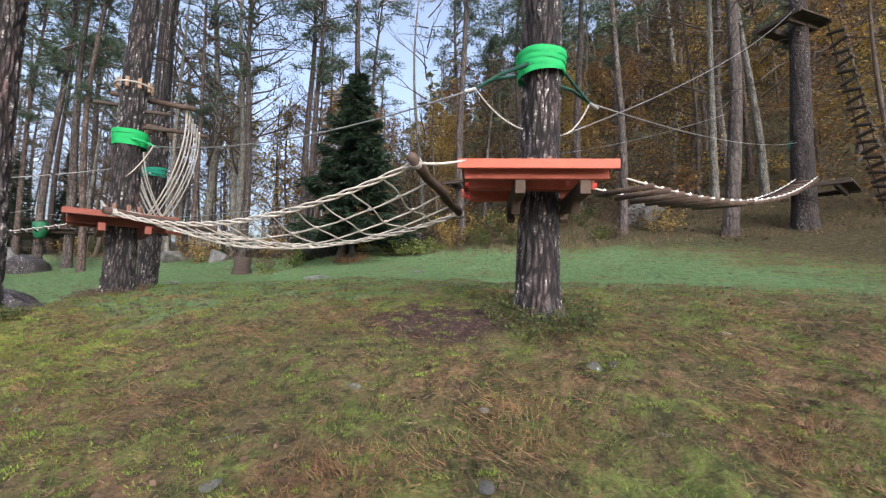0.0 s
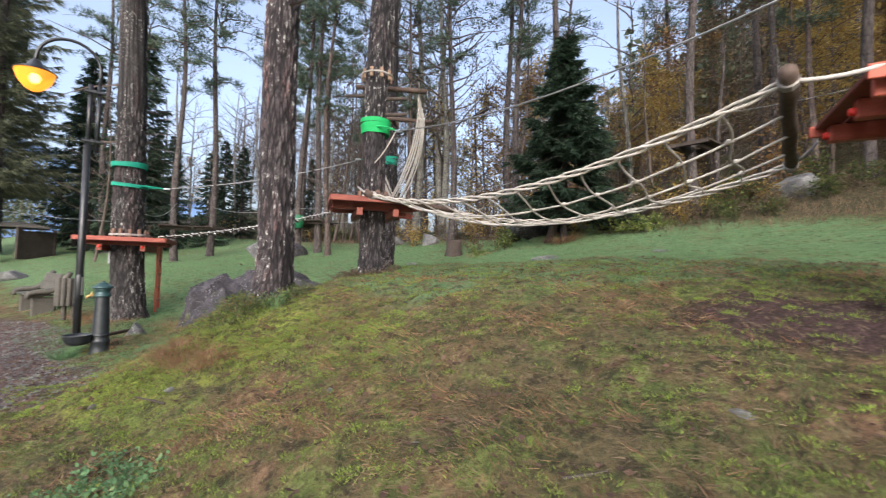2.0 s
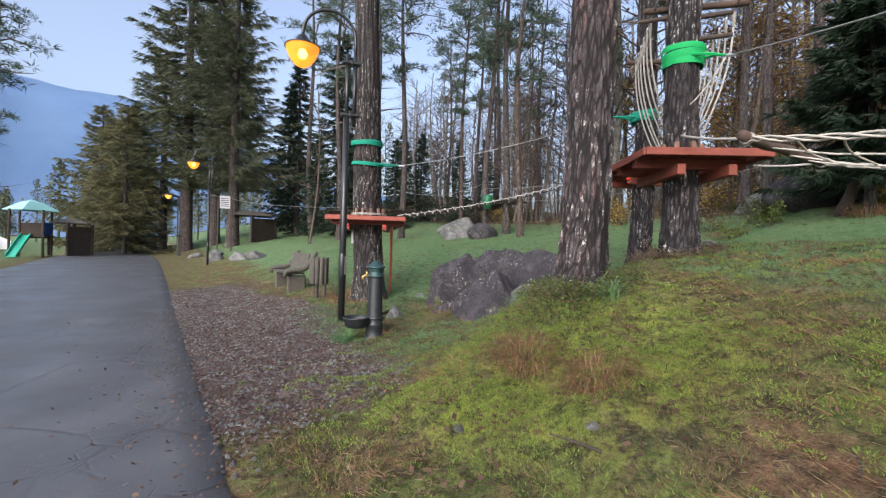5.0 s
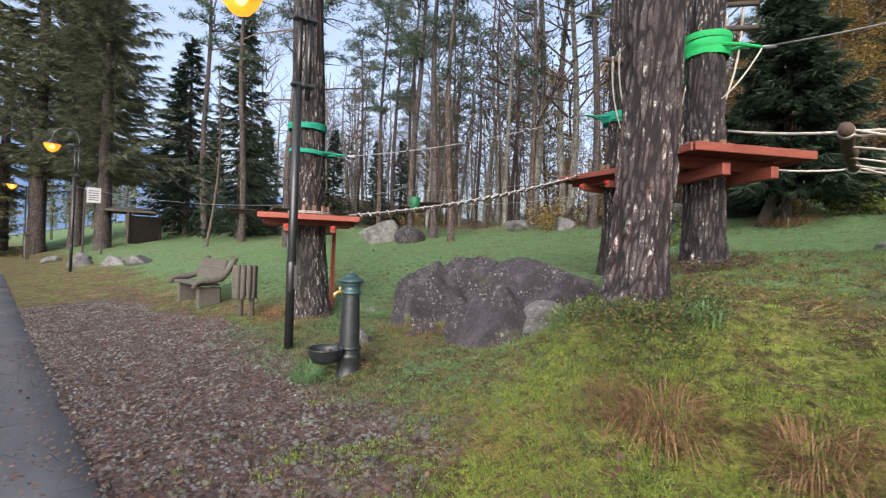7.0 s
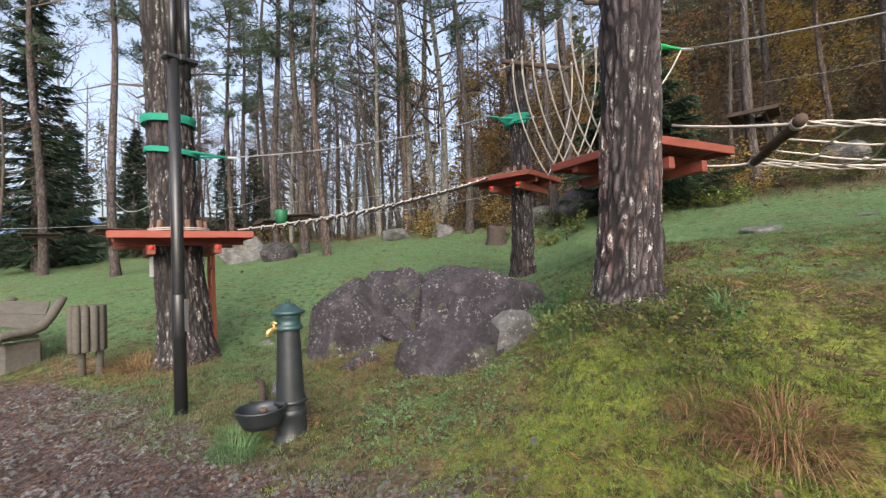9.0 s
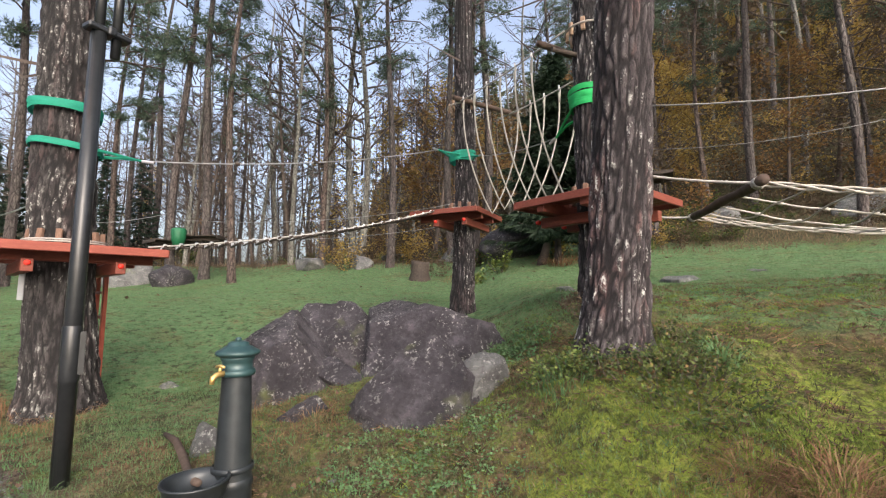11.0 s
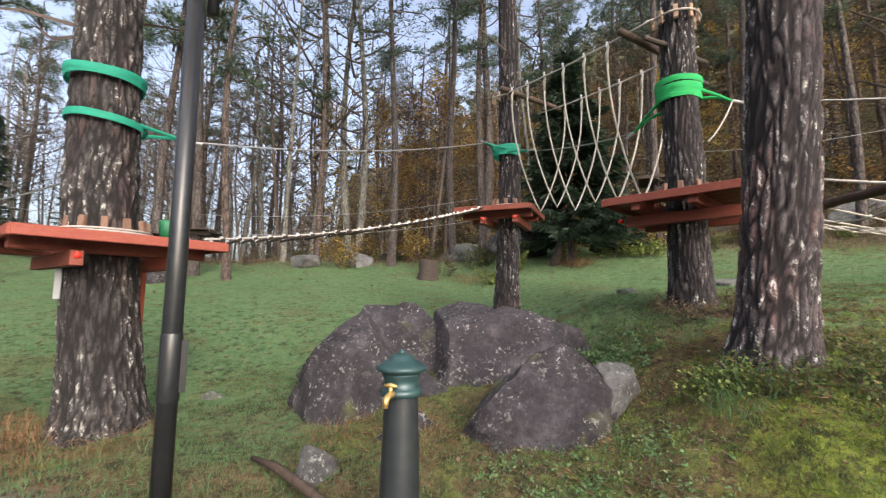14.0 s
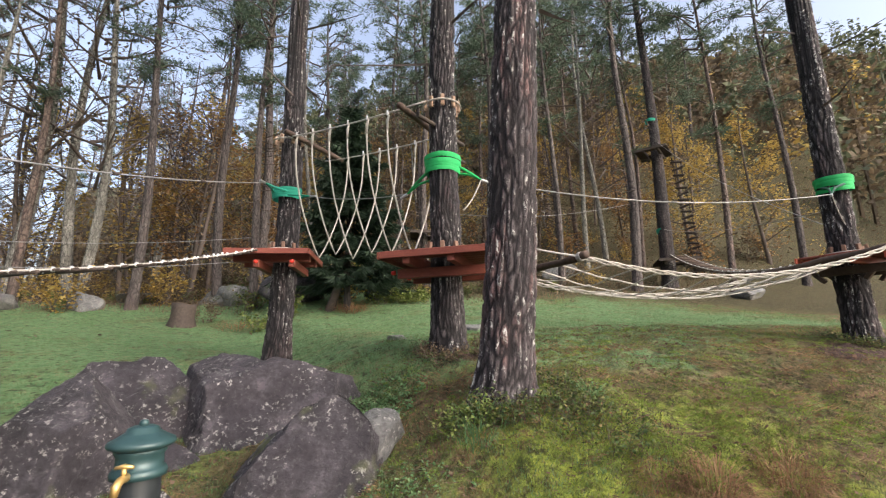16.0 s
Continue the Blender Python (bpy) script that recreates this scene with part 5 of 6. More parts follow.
def sling(x, y, z, r, label, material, turns=4, wide=0.05, tail=None, dark_tail=False):
    """Wide webbing wound round a trunk, with a tail to its cable."""
    root = thing("tree_sling", label, "sling", "green tree slings", pose(x, y, z))
    for k in range(turns):
        sh = Shape()
        zz = (k - (turns - 1) / 2) * wide * 0.8
        tilt = random.uniform(-0.03, 0.03)
        for i in range(33):
            a = 2 * math.pi * i / 32
            rr = r + 0.012 + 0.006 * k + 0.006 * noise.noise((math.cos(a) * 2, math.sin(a) * 2, k * 3 + x))
            dz = zz + tilt * math.cos(a + k) + 0.012 * noise.noise((math.cos(a), math.sin(a), k + y))
            for e, g in ((-0.5, 0), (0.0, 0.007), (0.5, 0)):
                sh.v.append(Vector(((rr + g) * math.cos(a), (rr + g) * math.sin(a), dz + e * wide)))
        for i in range(32):
            for q in (0, 1):
                b = i * 3 + q
                sh.f.append((b, b + 3, b + 4, b + 1))
        part("webbing", sh, material, root, smooth=True)
    if tail:
        d = Vector(tail) - Vector((x, y, z))
        u = Vector((d.x, d.y, 0)).normalized() * r
        n = Vector((-u.y, u.x, 0)).normalized() * r * 0.8
        part("tail", Shape().tube([n + u * 0.3, (n * 0.4 + u + d) / 2, d], [0.022, 0.017, 0.013], 6), CORD if dark_tail else material, root)
        part("tail", Shape().tube([-n + u * 0.3, (-n * 0.4 + u + d) / 2, d], [0.022, 0.017, 0.013], 6), CORD if dark_tail else material, root)
        part("shackle", Shape().tube([d, d + d.normalized() * 0.12], 0.018, 8), STEEL, root, "galvanised shackle")
    return root


def cable(a, b, drop, r, label, name="safety_cable", clips=0, material=None, n=16):
    pts = sag(a, b, drop, n)
    root = thing(name, label, "cable", "safety cables", pose(*pts[0]))
    o = pts[0]
    part("wire", Shape().tube([p - o for p in pts], r, 6), material or CABLE, root, smooth=True)
    for k in range(clips):
        p = pts[(k + 1) * n // (clips + 1)] - o
        d = (Vector(b) - Vector(a)).normalized() * 0.03
        part("clip", Shape().tube([p - d, p + d], r * 2.6, 6), DARKWOOD, root)
    return root


TA, TB, TC, TD, TP = (Vector((*MAIN[k][:2], 0)) for k in "abcdp")
TP = TP + Vector((-0.13, 0, 0))
random.seed(9)
B_TOP, C_TOP, D_TOP, P_TOP = 2.60, 2.49, 2.86, 1.90
platform(TB.x, TB.y, B_TOP, 1.3, -4, 0.225, "red timber platform round the dark pine", (-0.14, -0.2), 8, True, None, 1.1)
platform(TC.x, TC.y, C_TOP, 1.3, 40, 0.225, "red timber platform with white rope on the lichened pine", (-0.03, -0.06), 8, False, REDWOOD)
platform(TD.x, TD.y, D_TOP, 1.2, -27, 0.215, "small red timber platform on the slim pine", (-0.1, 0.0), 8, False, REDWOOD)
platform(TP.x, TP.y, P_TOP, 1.48, 48, 0.31, "low red timber platform round the stout pine", (0, -0.02), 12, False, REDMID)

# ladder under the low platform
ladder = thing("wooden_ladder", "short orange-brown wooden ladder leaning under the platform", "ladder", "", pose(-11.12, 7.42, ground_z(-11.12, 7.42), 0, 0, 138))
for s in (-1, 1):
    part("stile", Shape().box((0.07, 0.045, P_TOP - 0.25), pose(s * 0.2, 0, (P_TOP - 0.25) / 2 - 0.05)), REDEDGE, ladder)
for k in range(4):
    part("rung", Shape().box((0.36, 0.05, 0.035), pose(0, 0, 0.22 + 0.3 * k)), REDWOOD, ladder)

# slings
sling(TB.x, TB.y, 3.8, 0.225, "bright green sling wound round the dark pine", SLING, 4, 0.07, (0.27, 4.35, 3.5), True)
sling(TB.x, TB.y, 3.78, 0.228, "green sling end running back from the dark pine", SLING, 1, 0.06, (1.55, 4.75, 3.55), True)
sling(TC.x, TC.y, 3.75, 0.218, "bright green sling wound round the lichened pine", SLING, 4, 0.07, (-4.55, 6.75, 3.6))
sling(TC.x, TC.y, 3.70, 0.22, "green sling end towards the slim pine", SLING, 1, 0.05, (-5.35, 7.4, 3.45))
sling(TD.x, TD.y, 3.9, 0.212, "teal sling wound round the slim pine", TEAL, 4, 0.055, (-6.9, 9.2, 3.9))
sling(TD.x, TD.y, 3.86, 0.214, "teal sling end towards the lichened pine", TEAL, 1, 0.05, (-6.2, 9.15, 3.78))
sling(TP.x - 0.13, TP.y, 3.47, 0.31, "teal sling in two turns round the stout pine", TEAL, 2, 0.07)
sling(TP.x - 0.09, TP.y, 3.03, 0.315, "teal sling with tail on the stout pine", TEAL, 1, 0.07, (-10.45, 7.0, 3.0))
cable((0.27, 4.35, 3.5), (-4.55, 6.75, 3.6), 0.22, 0.009, "steel safety cable above the rope net")
cable((-5.35, 7.4, 3.45), (-6.2, 9.15, 3.78), 0.06, 0.008, "steel safety cable between two pines")
cable((-10.45, 7.0, 3.0), (-6.9, 9.2, 3.9), 0.12, 0.009, "steel safety cable with black clips above the bridge", clips=3)
for a, z in (((0.27, 4.35, 3.5), 3.25), ((1.55, 4.75, 3.55), 3.2)):
    part("safety_tail", Shape().tube([p - Vector(a) for p in sag(a, (TB.x + (0.2 if a[0] > 1 else -0.2), TB.y - 0.1, z - 0.15), 0.07, 6)], 0.007, 6), GREYROPE, thing("rope_tail", "short cream rope tail by the sling", "rope", "", pose(*a)))
cable((-4.55, 6.75, 3.6), (-4.9, 6.7, 3.1), 0.05, 0.009, "short cream rope tail under the sling", "rope_tail", 0, ROPE, 6)


# the rope net between two spreader poles
def rope_net():
    a0, a1 = Vector((-4.14, 5.5, 2.35)), Vector((-3.72, 7.2, 2.36))
    b0, b1 = Vector((-0.264, 3.722, 2.541)), Vector((0.167, 5.351, 2.405))
    root = thing("rope_net", "sagging cream rope net slung between two poles", "net", "", pose(*a0))

    def at(u, v):
        p = a0.lerp(a1, v).lerp(b0.lerp(b1, v), u)
        return p - Vector((0, 0, 4 * u * (1 - u) * (0.31 + 0.1 * math.sin(math.pi * v)) + 0.1 * math.sin(math.pi * v) * (0.3 + u * (1 - u)))) - a0

    for v in (0.0, 0.25, 0.5, 0.75, 1.0):
        sh = Shape()
        edge = v in (0.0, 1.0)
        for s in ((0, 1, 2) if edge else (0,)):
            pts = []
            for i in range(49):
                u = i / 48
                w = Vector((0, 0.022 * math.cos(u * 40 + s * 2.1), 0.022 * math.sin(u * 40 + s * 2.1))) if edge else Vector((0, 0.01 * noise.noise((u * 12, v * 9, 1)), 0.012 * noise.noise((u * 14, v * 9, 5))))
                pts.append(at(u, v) + w)
            sh.tube(pts, 0.0105 if edge else 0.0095, 6)
        part("edge_rope" if edge else "long_rope", sh, ROPE, root, smooth=True)
    for k in range(1, 13):
        u = k / 13
        sh = Shape()
        pts = []
        for i in range(17):
            v = i / 16
            pts.append(at(min(1, max(0, u + 0.006 * math.sin(v * 12 + k))), v) + Vector((0, 0, 0.006)))
        sh.tube(pts, 0.0085, 6)
        part("cross_rope", sh, ROPE, root, smooth=True)
        for v in (0.25, 0.5, 0.75):
            part("knot", Shape().tube([at(u - 0.006, v), at(u, v) + Vector((0, 0, 0.004)), at(u + 0.006, v)], [0.012, 0.021, 0.012], 6), ROPE, root, smooth=True)
    for p, q, nm in ((a0, a1, "pole"), (b0, b1, "pole")):
        d = (q - p).normalized() * 0.1
        pts = [(p - d).lerp(q + d, i / 8) - a0 + Vector((0.008 * math.sin(i * 2), 0, 0.01 * math.cos(i * 1.7))) for i in range(9)]
        part(nm, Shape().tube(pts, [0.046 + 0.005 * math.sin(i * 1.9) for i in range(9)], 12), LOGWOOD, root, "rough brown log spreader", True)
        for e in (p, q):
            part("lashing", Shape().tube([e - a0 - d * 0.3, e - a0 + d * 0.3], 0.055, 10), GREYROPE, root)
    ends = ((a0, (-4.85, 6.2, 2.62)), (a1, (-4.35, 7.35, 2.42)), (b0, (0.16, 3.75, 2.58)), (b1, (0.25, 5.0, 2.5)))
    for p, q in ends:
        part("tie_rope", Shape().tube([s - a0 for s in sag(p, q, 0.02, 5)], 0.013, 6), GREYROPE, root, smooth=True)


rope_net()


# hanging rope loops between the slim pine and the lichened pine
def rope_loops():
    along = (TC - TD).normalized()
    side = Vector((-along.y, along.x, 0))
    if side.x < 0:
        side = -side
    d0, c0 = TD + along * 0.3, TC - along * 0.45
    n0, n1 = d0 - side * 0.2 + Vector((0, 0, 4.86)), c0 - side * 0.28 + Vector((0, 0, 4.62))
    f0, f1 = d0 + side * 0.85 + Vector((0, 0, 4.82)), c0 + side * 0.7 + Vector((0, 0, 4.6))
    root = thing("rope_loop_bridge", "row of cream rope loops hanging from two lines", "rope bridge", "", pose(*n0))
    for a, b in ((n0, n1), (f0, f1)):
        part("carrier_rope", Shape().tube([p - n0 for p in sag(a - along * 0.3, b + along * 0.35, 0.05, 12)], 0.012, 6), GREYROPE, root, smooth=True)
    for a, b in ((n0 - side * 0.15, f0 + side * 0.15), (n1 - side * 0.12, f1 + side * 0.15)):
        part("spreader_log", Shape().tube([a.lerp(b, i / 6) - n0 for i in range(7)], [0.042, 0.047, 0.044, 0.048, 0.045, 0.047, 0.042], 10), LOGWOOD, root, smooth=True)
    count = 6
    for k in range(count):
        s, e = (k + 0.25) / count, (k + 0.75) / count
        a, b = n0.lerp(n1, s), f0.lerp(f1, e)
        low = a.lerp(b, 0.5)
        low.z = 2.82 - 0.16 * s + 0.05 * math.sin(k * 2.3)
        pts = []
        for i in range(25):
            u = i / 24
            p = a.lerp(b, 0.5 - 0.5 * math.cos(math.pi * u))
            f = abs(2 * u - 1)
            p.z = low.z + (a.lerp(b, u).z - 0.22 - low.z) * f ** 1.12
            pts.append(p - n0)
        part("loop", Shape().tube(pts, 0.0125, 7), ROPE, root, smooth=True)
        for q, z in ((a, a), (b, b)):
            o = q - n0
            part("eye_splice", Shape().tube([o + Vector((0, 0, 0.0)), o + along * 0.025 - Vector((0, 0, 0.06)), o - Vector((0, 0, 0.13)), o - Vector((0, 0, 0.27))], [0.013, 0.014, 0.022, 0.017], 7), ROPE, root, smooth=True)
            part("shackle", Shape().tube([o + Vector((0, 0, 0.02)), o - Vector((0, 0, 0.05))], 0.014, 6), STEEL, root, "small steel shackle")


rope_loops()


# clamps of small wooden blocks with a white line, high on two trunks
for tree, z, r, n in ((TC, 4.62, 0.215, 9), (TD, 4.84, 0.21, 8)):
    root = thing("trunk_clamp", "ring of raw wooden blocks tied round a trunk", "clamp", "trunk clamps", pose(tree.x, tree.y, z))
    for k in range(n):
        a = 360 * k / n
        p = turned((r + 0.02, 0), a)
        part("block", Shape().box((0.04, 0.05, 0.16), pose(p.x, p.y, 0, 0, 0, a)), RAWWOOD, root)
    ring = [turned((r + 0.05, 0, 0.0), 15 * k) for k in range(25)]
    part("line", Shape().tube(ring, 0.012, 6, False), ROPE, root)

# foot pegs on the lichened pine
for z, a in ((4.3, 200), (4.25, 20), (3.98, 20)):
    d = turned((1, 0), a)
    single("wooden_peg", Shape().tube([d * 0.16, d * 0.3, d * 0.52], [0.032, 0.03, 0.027], 9), DARKWOOD, "short round wooden peg sticking out of a trunk", "peg", "trunk pegs", m=pose(TC.x, TC.y, z))


# the low bridge of short slats between stout pine and slim pine
def slat_bridge(a0, a1, b0, b1, drop, n, slat, label, log, wire_r=0.012):
    root = thing("hanging_bridge", label, "bridge", "hanging bridges", pose(*a0))
    pa, pb = sag(a0, b0, drop, n), sag(a1, b1, drop, n)
    o = Vector(a0)
    for pts, stuff in ((pa, log if log is DARKWOOD else GREYROPE), (pb, GREYROPE)):
        part("carrier_rope", Shape().tube([p - o for p in pts], wire_r, 6), stuff, root, smooth=True)
    for i in range(1, n):
        p, q = pa[i], pb[i]
        w = (q - p).normalized() * 0.09
        jig = Vector((0, 0, random.uniform(-0.01, 0.01) - slat))
        part("slat", Shape().tube([p - w - o + jig, q + w - o + jig], [slat * random.uniform(0.85, 1.1)] * 2, 8), log, root, smooth=True)
        for e in (p, q):
            part("clip", Shape().box((0.035, 0.035, 0.05), pose(*(e - o)), 0.008), WHITE if log is LOGWOOD else STEEL, root, "small pale rope clip")


slat_bridge((-10.35, 7.05, 1.93), (-10.1, 6.7, 1.93), (-7.15, 9.6, 2.86), (-6.9, 9.25, 2.86), 0.11, 26, 0.016, "narrow rope bridge with thin dark rungs and pale clips", DARKWOOD, 0.01)
slat_bridge((1.93, 4.72, 2.71), (1.6, 5.1, 2.71), (10.2, 11.98, 4.82), (9.87, 12.34, 4.82), 0.43, 25, 0.038, "hanging bridge of split logs with white clips", LOGWOOD, 0.012)

# the tall pine with the high platform
EX, EY = 10.5, 12.85
EZ = ground_z(EX, EY)
root = thing("pine_tree", "tall pine at the slope carrying two dark platforms", "pine tree", "rope course pines", pose(EX, EY, EZ - 0.05))
part("trunk", trunk_mesh("trunk", 0.31, 19, BARK_OLD, (0, 0), 24, 40, 0.06, 0.3, 0.1, 4), None, root)
limbs, needles = pine_crown(19.5, 11.5, 2.8, 61, 40)
part("branchwork", limbs, TWIG, root)["kind"] = "stuff"
part("crown", needles, NEEDLE, root)


def dark_platform(x, y, z, size, deg, r, label):
    root = thing("tree_platform", label, "platform", "old dark platforms", pose(x, y, z, 0, 0, deg))
    n = 7
    for i in range(n):
        w = size / n
        px = -size / 2 + w * (i + 0.5)
        if abs(px) < r + w / 2:
            for s in (-1, 1):
                ln = size / 2 - r
                part("deck_board", Shape().box((w - 0.015, ln, 0.045), pose(px, s * (r + ln / 2), 0)), DARKWOOD, root)
        else:
            part("deck_board", Shape().box((w - 0.015, size, 0.045), pose(px, 0, 0)), DARKWOOD, root)
    for s in (-1, 1):
        part("bearer", Shape().box((size, 0.1, 0.14), pose(0, s * (r + 0.05), -0.095)), DARKWOOD, root)
        part("edge_beam", Shape().box((0.06, size, 0.12), pose(s * (size / 2 + 0.03), 0, -0.04)), DARKWOOD, root)


dark_platform(EX - 0.1, EY, 9.72, 1.35, 20, 0.25, "dark wooden platform high up the tall pine")
dark_platform(EX + 0.3, EY - 0.2, 4.66, 1.6, 40, 0.42, "reddish dark wooden platform low on the tall pine")
sling(EX, EY, 6.0, 0.27, "green sling low on the tall pine", TEAL, 3, 0.08)
sling(EX, EY, 11.3, 0.22, "green sling high on the tall pine", TEAL, 2, 0.08)
cable((1.55, 4.75, 3.55), (EX - 0.3, EY - 0.2, 6.0), 0.22, 0.008, "steel cable above the log bridge")
cable((TB.x + 0.2, TB.y + 0.1, 3.1), (EX - 0.3, EY - 0.4, 10.0), 0.3, 0.008, "long steel cable climbing to the high platform")


def log_ladder(a, b, n):
    """A hanging ladder of short dark logs on two ropes."""
    a, b = Vector(a), Vector(b)
    root = thing("hanging_ladder", "long hanging ladder of dark logs between platforms", "ladder", "", pose(*a))
    pts = sag(a, b, 0.35, n)
    d = (b - a).normalized()
    s = d.cross(Vector((0, 0, 1))).normalized() * 0.16
    for k in (-1, 1):
        part("side_rope", Shape().tube([p - a + s * k for p in pts], 0.02, 6), DARKWOOD, root)
    for i in range(1, n):
        w = s * 1.5 + Vector((0, 0, 0.05 * (-1) ** i))
        part("log_rung", Shape().tube([pts[i] - a - w, pts[i] - a + w], 0.055, 7), DARKWOOD, root)


log_ladder((11.2, 12.3, 9.55), (12.9, 12.7, 4.2), 22)

# more of the course, further off in the wood
for x, y, z in ((-17.0, 18.4, 3.45), (-22.2, 17.5, 3.3), (-21.2, 14.8, 3.1), (-15.6, 18.3, 3.6), (0.7, 17.0, 5.6), (-27.3, 16.8, 3.4)):
    dark_platform(x, y, z, 1.3, random.uniform(0, 90), 0.24, "small dark platform on a pine in the wood")
for a, b in (((-11.05, 6.66, 2.6), (-21.2, 14.8, 4.2)), ((-21.2, 14.8, 3.3), (-36.5, 11.8, 4.6)), ((-16.9, 18.4, 4.3), (-5.46, 18.0, 5.0)), ((-16.9, 18.4, 3.7), (-5.46, 18.0, 4.2)), ((-22.2, 17.5, 4.4), (-16.9, 18.4, 4.6)), ((0.7, 17, 6.6), (8.46, 13.1, 7.0))):
    cable(a, b, 0.4, 0.011, "thin steel cable strung through the wood")


# ---- road side things ----
def street_lamp(x, y, h, deg, label, detail=True):
    """A black post with clamps, a goose-neck pipe and an amber glass shade."""
    gz = ground_z(x, y)
    root = thing("street_lamp", label, "lamp", "street lamps", pose(x, y, gz - 0.05, 0, 0, deg))
    k = h / 3.35
    part("post", Shape().tube([(0, 0, 0), (0, 0, 1.55 * k), (0, 0, 3.38 * k)], [0.056, 0.054, 0.05], 18), POST, root, smooth=True)
    part("sleeve", Shape().turn([(0.056, 0), (0.06, 0.01), (0.06, 0.38), (0.056, 0.39)], 18, (0, 0, 0.75)), POST, root, smooth=True)
    for zz in (3.38 * k, 4.22 * k):
        part("clamp", Shape().box((0.3, 0.12, 0.05), pose(0.06, 0, zz), 0.012).box((0.05, 0.16, 0.07), pose(0.06, 0, zz), 0.01), POST, root)
    for px in (0.0, 0.12):
        part("upper_pipe", Shape().tube([(px, 0, 3.2 * k), (px, 0, 4.35 * k)], 0.034, 12), POST, root, smooth=True)
    arc = [(0.12, 0, 4.2 * k), (0.12, 0, 4.55 * k)] + [(-0.29 + 0.41 * math.cos(radians(a)), 0, 4.6 * k + 0.41 * math.sin(radians(a))) for a in range(0, 181, 15)] + [(-0.7, 0, 4.5 * k)]
    part("gooseneck", Shape().tube(arc, 0.026, 12), POST, root, "black curved goose-neck pipe", True)
    top = 4.5 * k
    part("hood", Shape().turn([(0.03, 0.06), (0.07, 0.03), (0.12, -0.06), (0.27, -0.14), (0.275, -0.155), (0.26, -0.15)], 28, (-0.7, 0, top)), POST, root, "dark bell-shaped hood", True)
    part("shade", Shape().turn([(0.255, -0.15), (0.245, -0.2), (0.2, -0.31), (0.12, -0.41), (0.05, -0.45), (0.0, -0.455)], 28, (-0.7, 0, top)), LAMPGLASS, root, "glowing amber glass bowl", True)
    part("bulb", Shape().turn([(0.0, -0.17), (0.05, -0.19), (0.075, -0.25), (0.05, -0.31), (0.0, -0.33)], 14, (-0.7, 0, top)), BULB, root, smooth=True)
    return root


lamp = street_lamp(-9.495, 5.027, 3.35, 62, "black street lamp with lit amber bowl by the road")
part("tag", Shape().box((0.004, 0.06, 0.3), pose(0.03, -0.054, 0.95, 0, 0, 60), 0.001), POST, lamp, "pale worn sticker on the post")
street_lamp(-26.3, 8.75, 3.8, 60, "far black street lamp with lit amber bowl")
street_lamp(-43.4, 12.3, 3.7, 60, "distant black street lamp with lit amber bowl")


def fountain(x, y):
    gz = ground_z(x, y)
    root = thing("drinking_fountain", "dark cast-iron drinking fountain post with brass tap", "fountain", "", pose(x, y, gz - 0.07, 0, 0, 246))
    part("foot", Shape().turn([(0.15, -0.05), (0.15, 0.02), (0.125, 0.06), (0.115, 0.09), (0.112, 0.2), (0.118, 0.215), (0.118, 0.245), (0.11, 0.26)], 32), IRON, root, smooth=True)
    part("column", Shape().turn([(0.11, 0.26), (0.106, 0.3), (0.088, 0.8), (0.086, 0.86)], 32), IRON, root, smooth=True)
    part("collar", Shape().turn([(0.086, 0.86), (0.106, 0.865), (0.108, 0.885), (0.1, 0.9), (0.09, 0.905), (0.09, 0.95), (0.1, 0.965), (0.098, 0.975)], 32), IRONCAP, root, smooth=True)
    part("cap", Shape().turn([(0.098, 0.975), (0.128, 0.99), (0.132, 1.0), (0.126, 1.012), (0.1, 1.025), (0.078, 1.04), (0.066, 1.045), (0.06, 1.062), (0.04, 1.07), (0.0, 1.073)], 32), IRONCAP, root, "blue-green domed cap", True)
    part("finial", Shape().turn([(0.016, 1.07), (0.02, 1.08), (0.016, 1.092), (0.0, 1.096)], 14), IRONCAP, root, smooth=True)
    tap = part("tap", Shape().tube([(0.08, 0, 0.885), (0.15, 0, 0.885), (0.175, 0, 0.87), (0.18, 0, 0.835)], [0.018, 0.016, 0.017, 0.013], 12), BRASS, root, "worn brass tap", True)
    part("handle", Shape().tube([(0.125, 0, 0.89), (0.125, 0, 0.925)], 0.01, 8).tube([(0.125, -0.035, 0.928), (0.125, 0, 0.934), (0.125, 0.035, 0.928)], [0.007, 0.011, 0.007], 8), BRASS, tap, smooth=True)
    part("bracket", Shape().turn([(0.114, 0.3), (0.122, 0.305), (0.122, 0.33), (0.114, 0.335)], 32), IRON, root, smooth=True)
    part("bowl", Shape().turn([(0.0, 0.185), (0.07, 0.187), (0.13, 0.205), (0.16, 0.26), (0.172, 0.318), (0.18, 0.325), (0.18, 0.335), (0.168, 0.335), (0.155, 0.3), (0.12, 0.235), (0.0, 0.22)], 30, (0.25, 0, 0)), IRON, root, "black cast-iron catch bowl", True)


fountain(-8.15, 4.65)


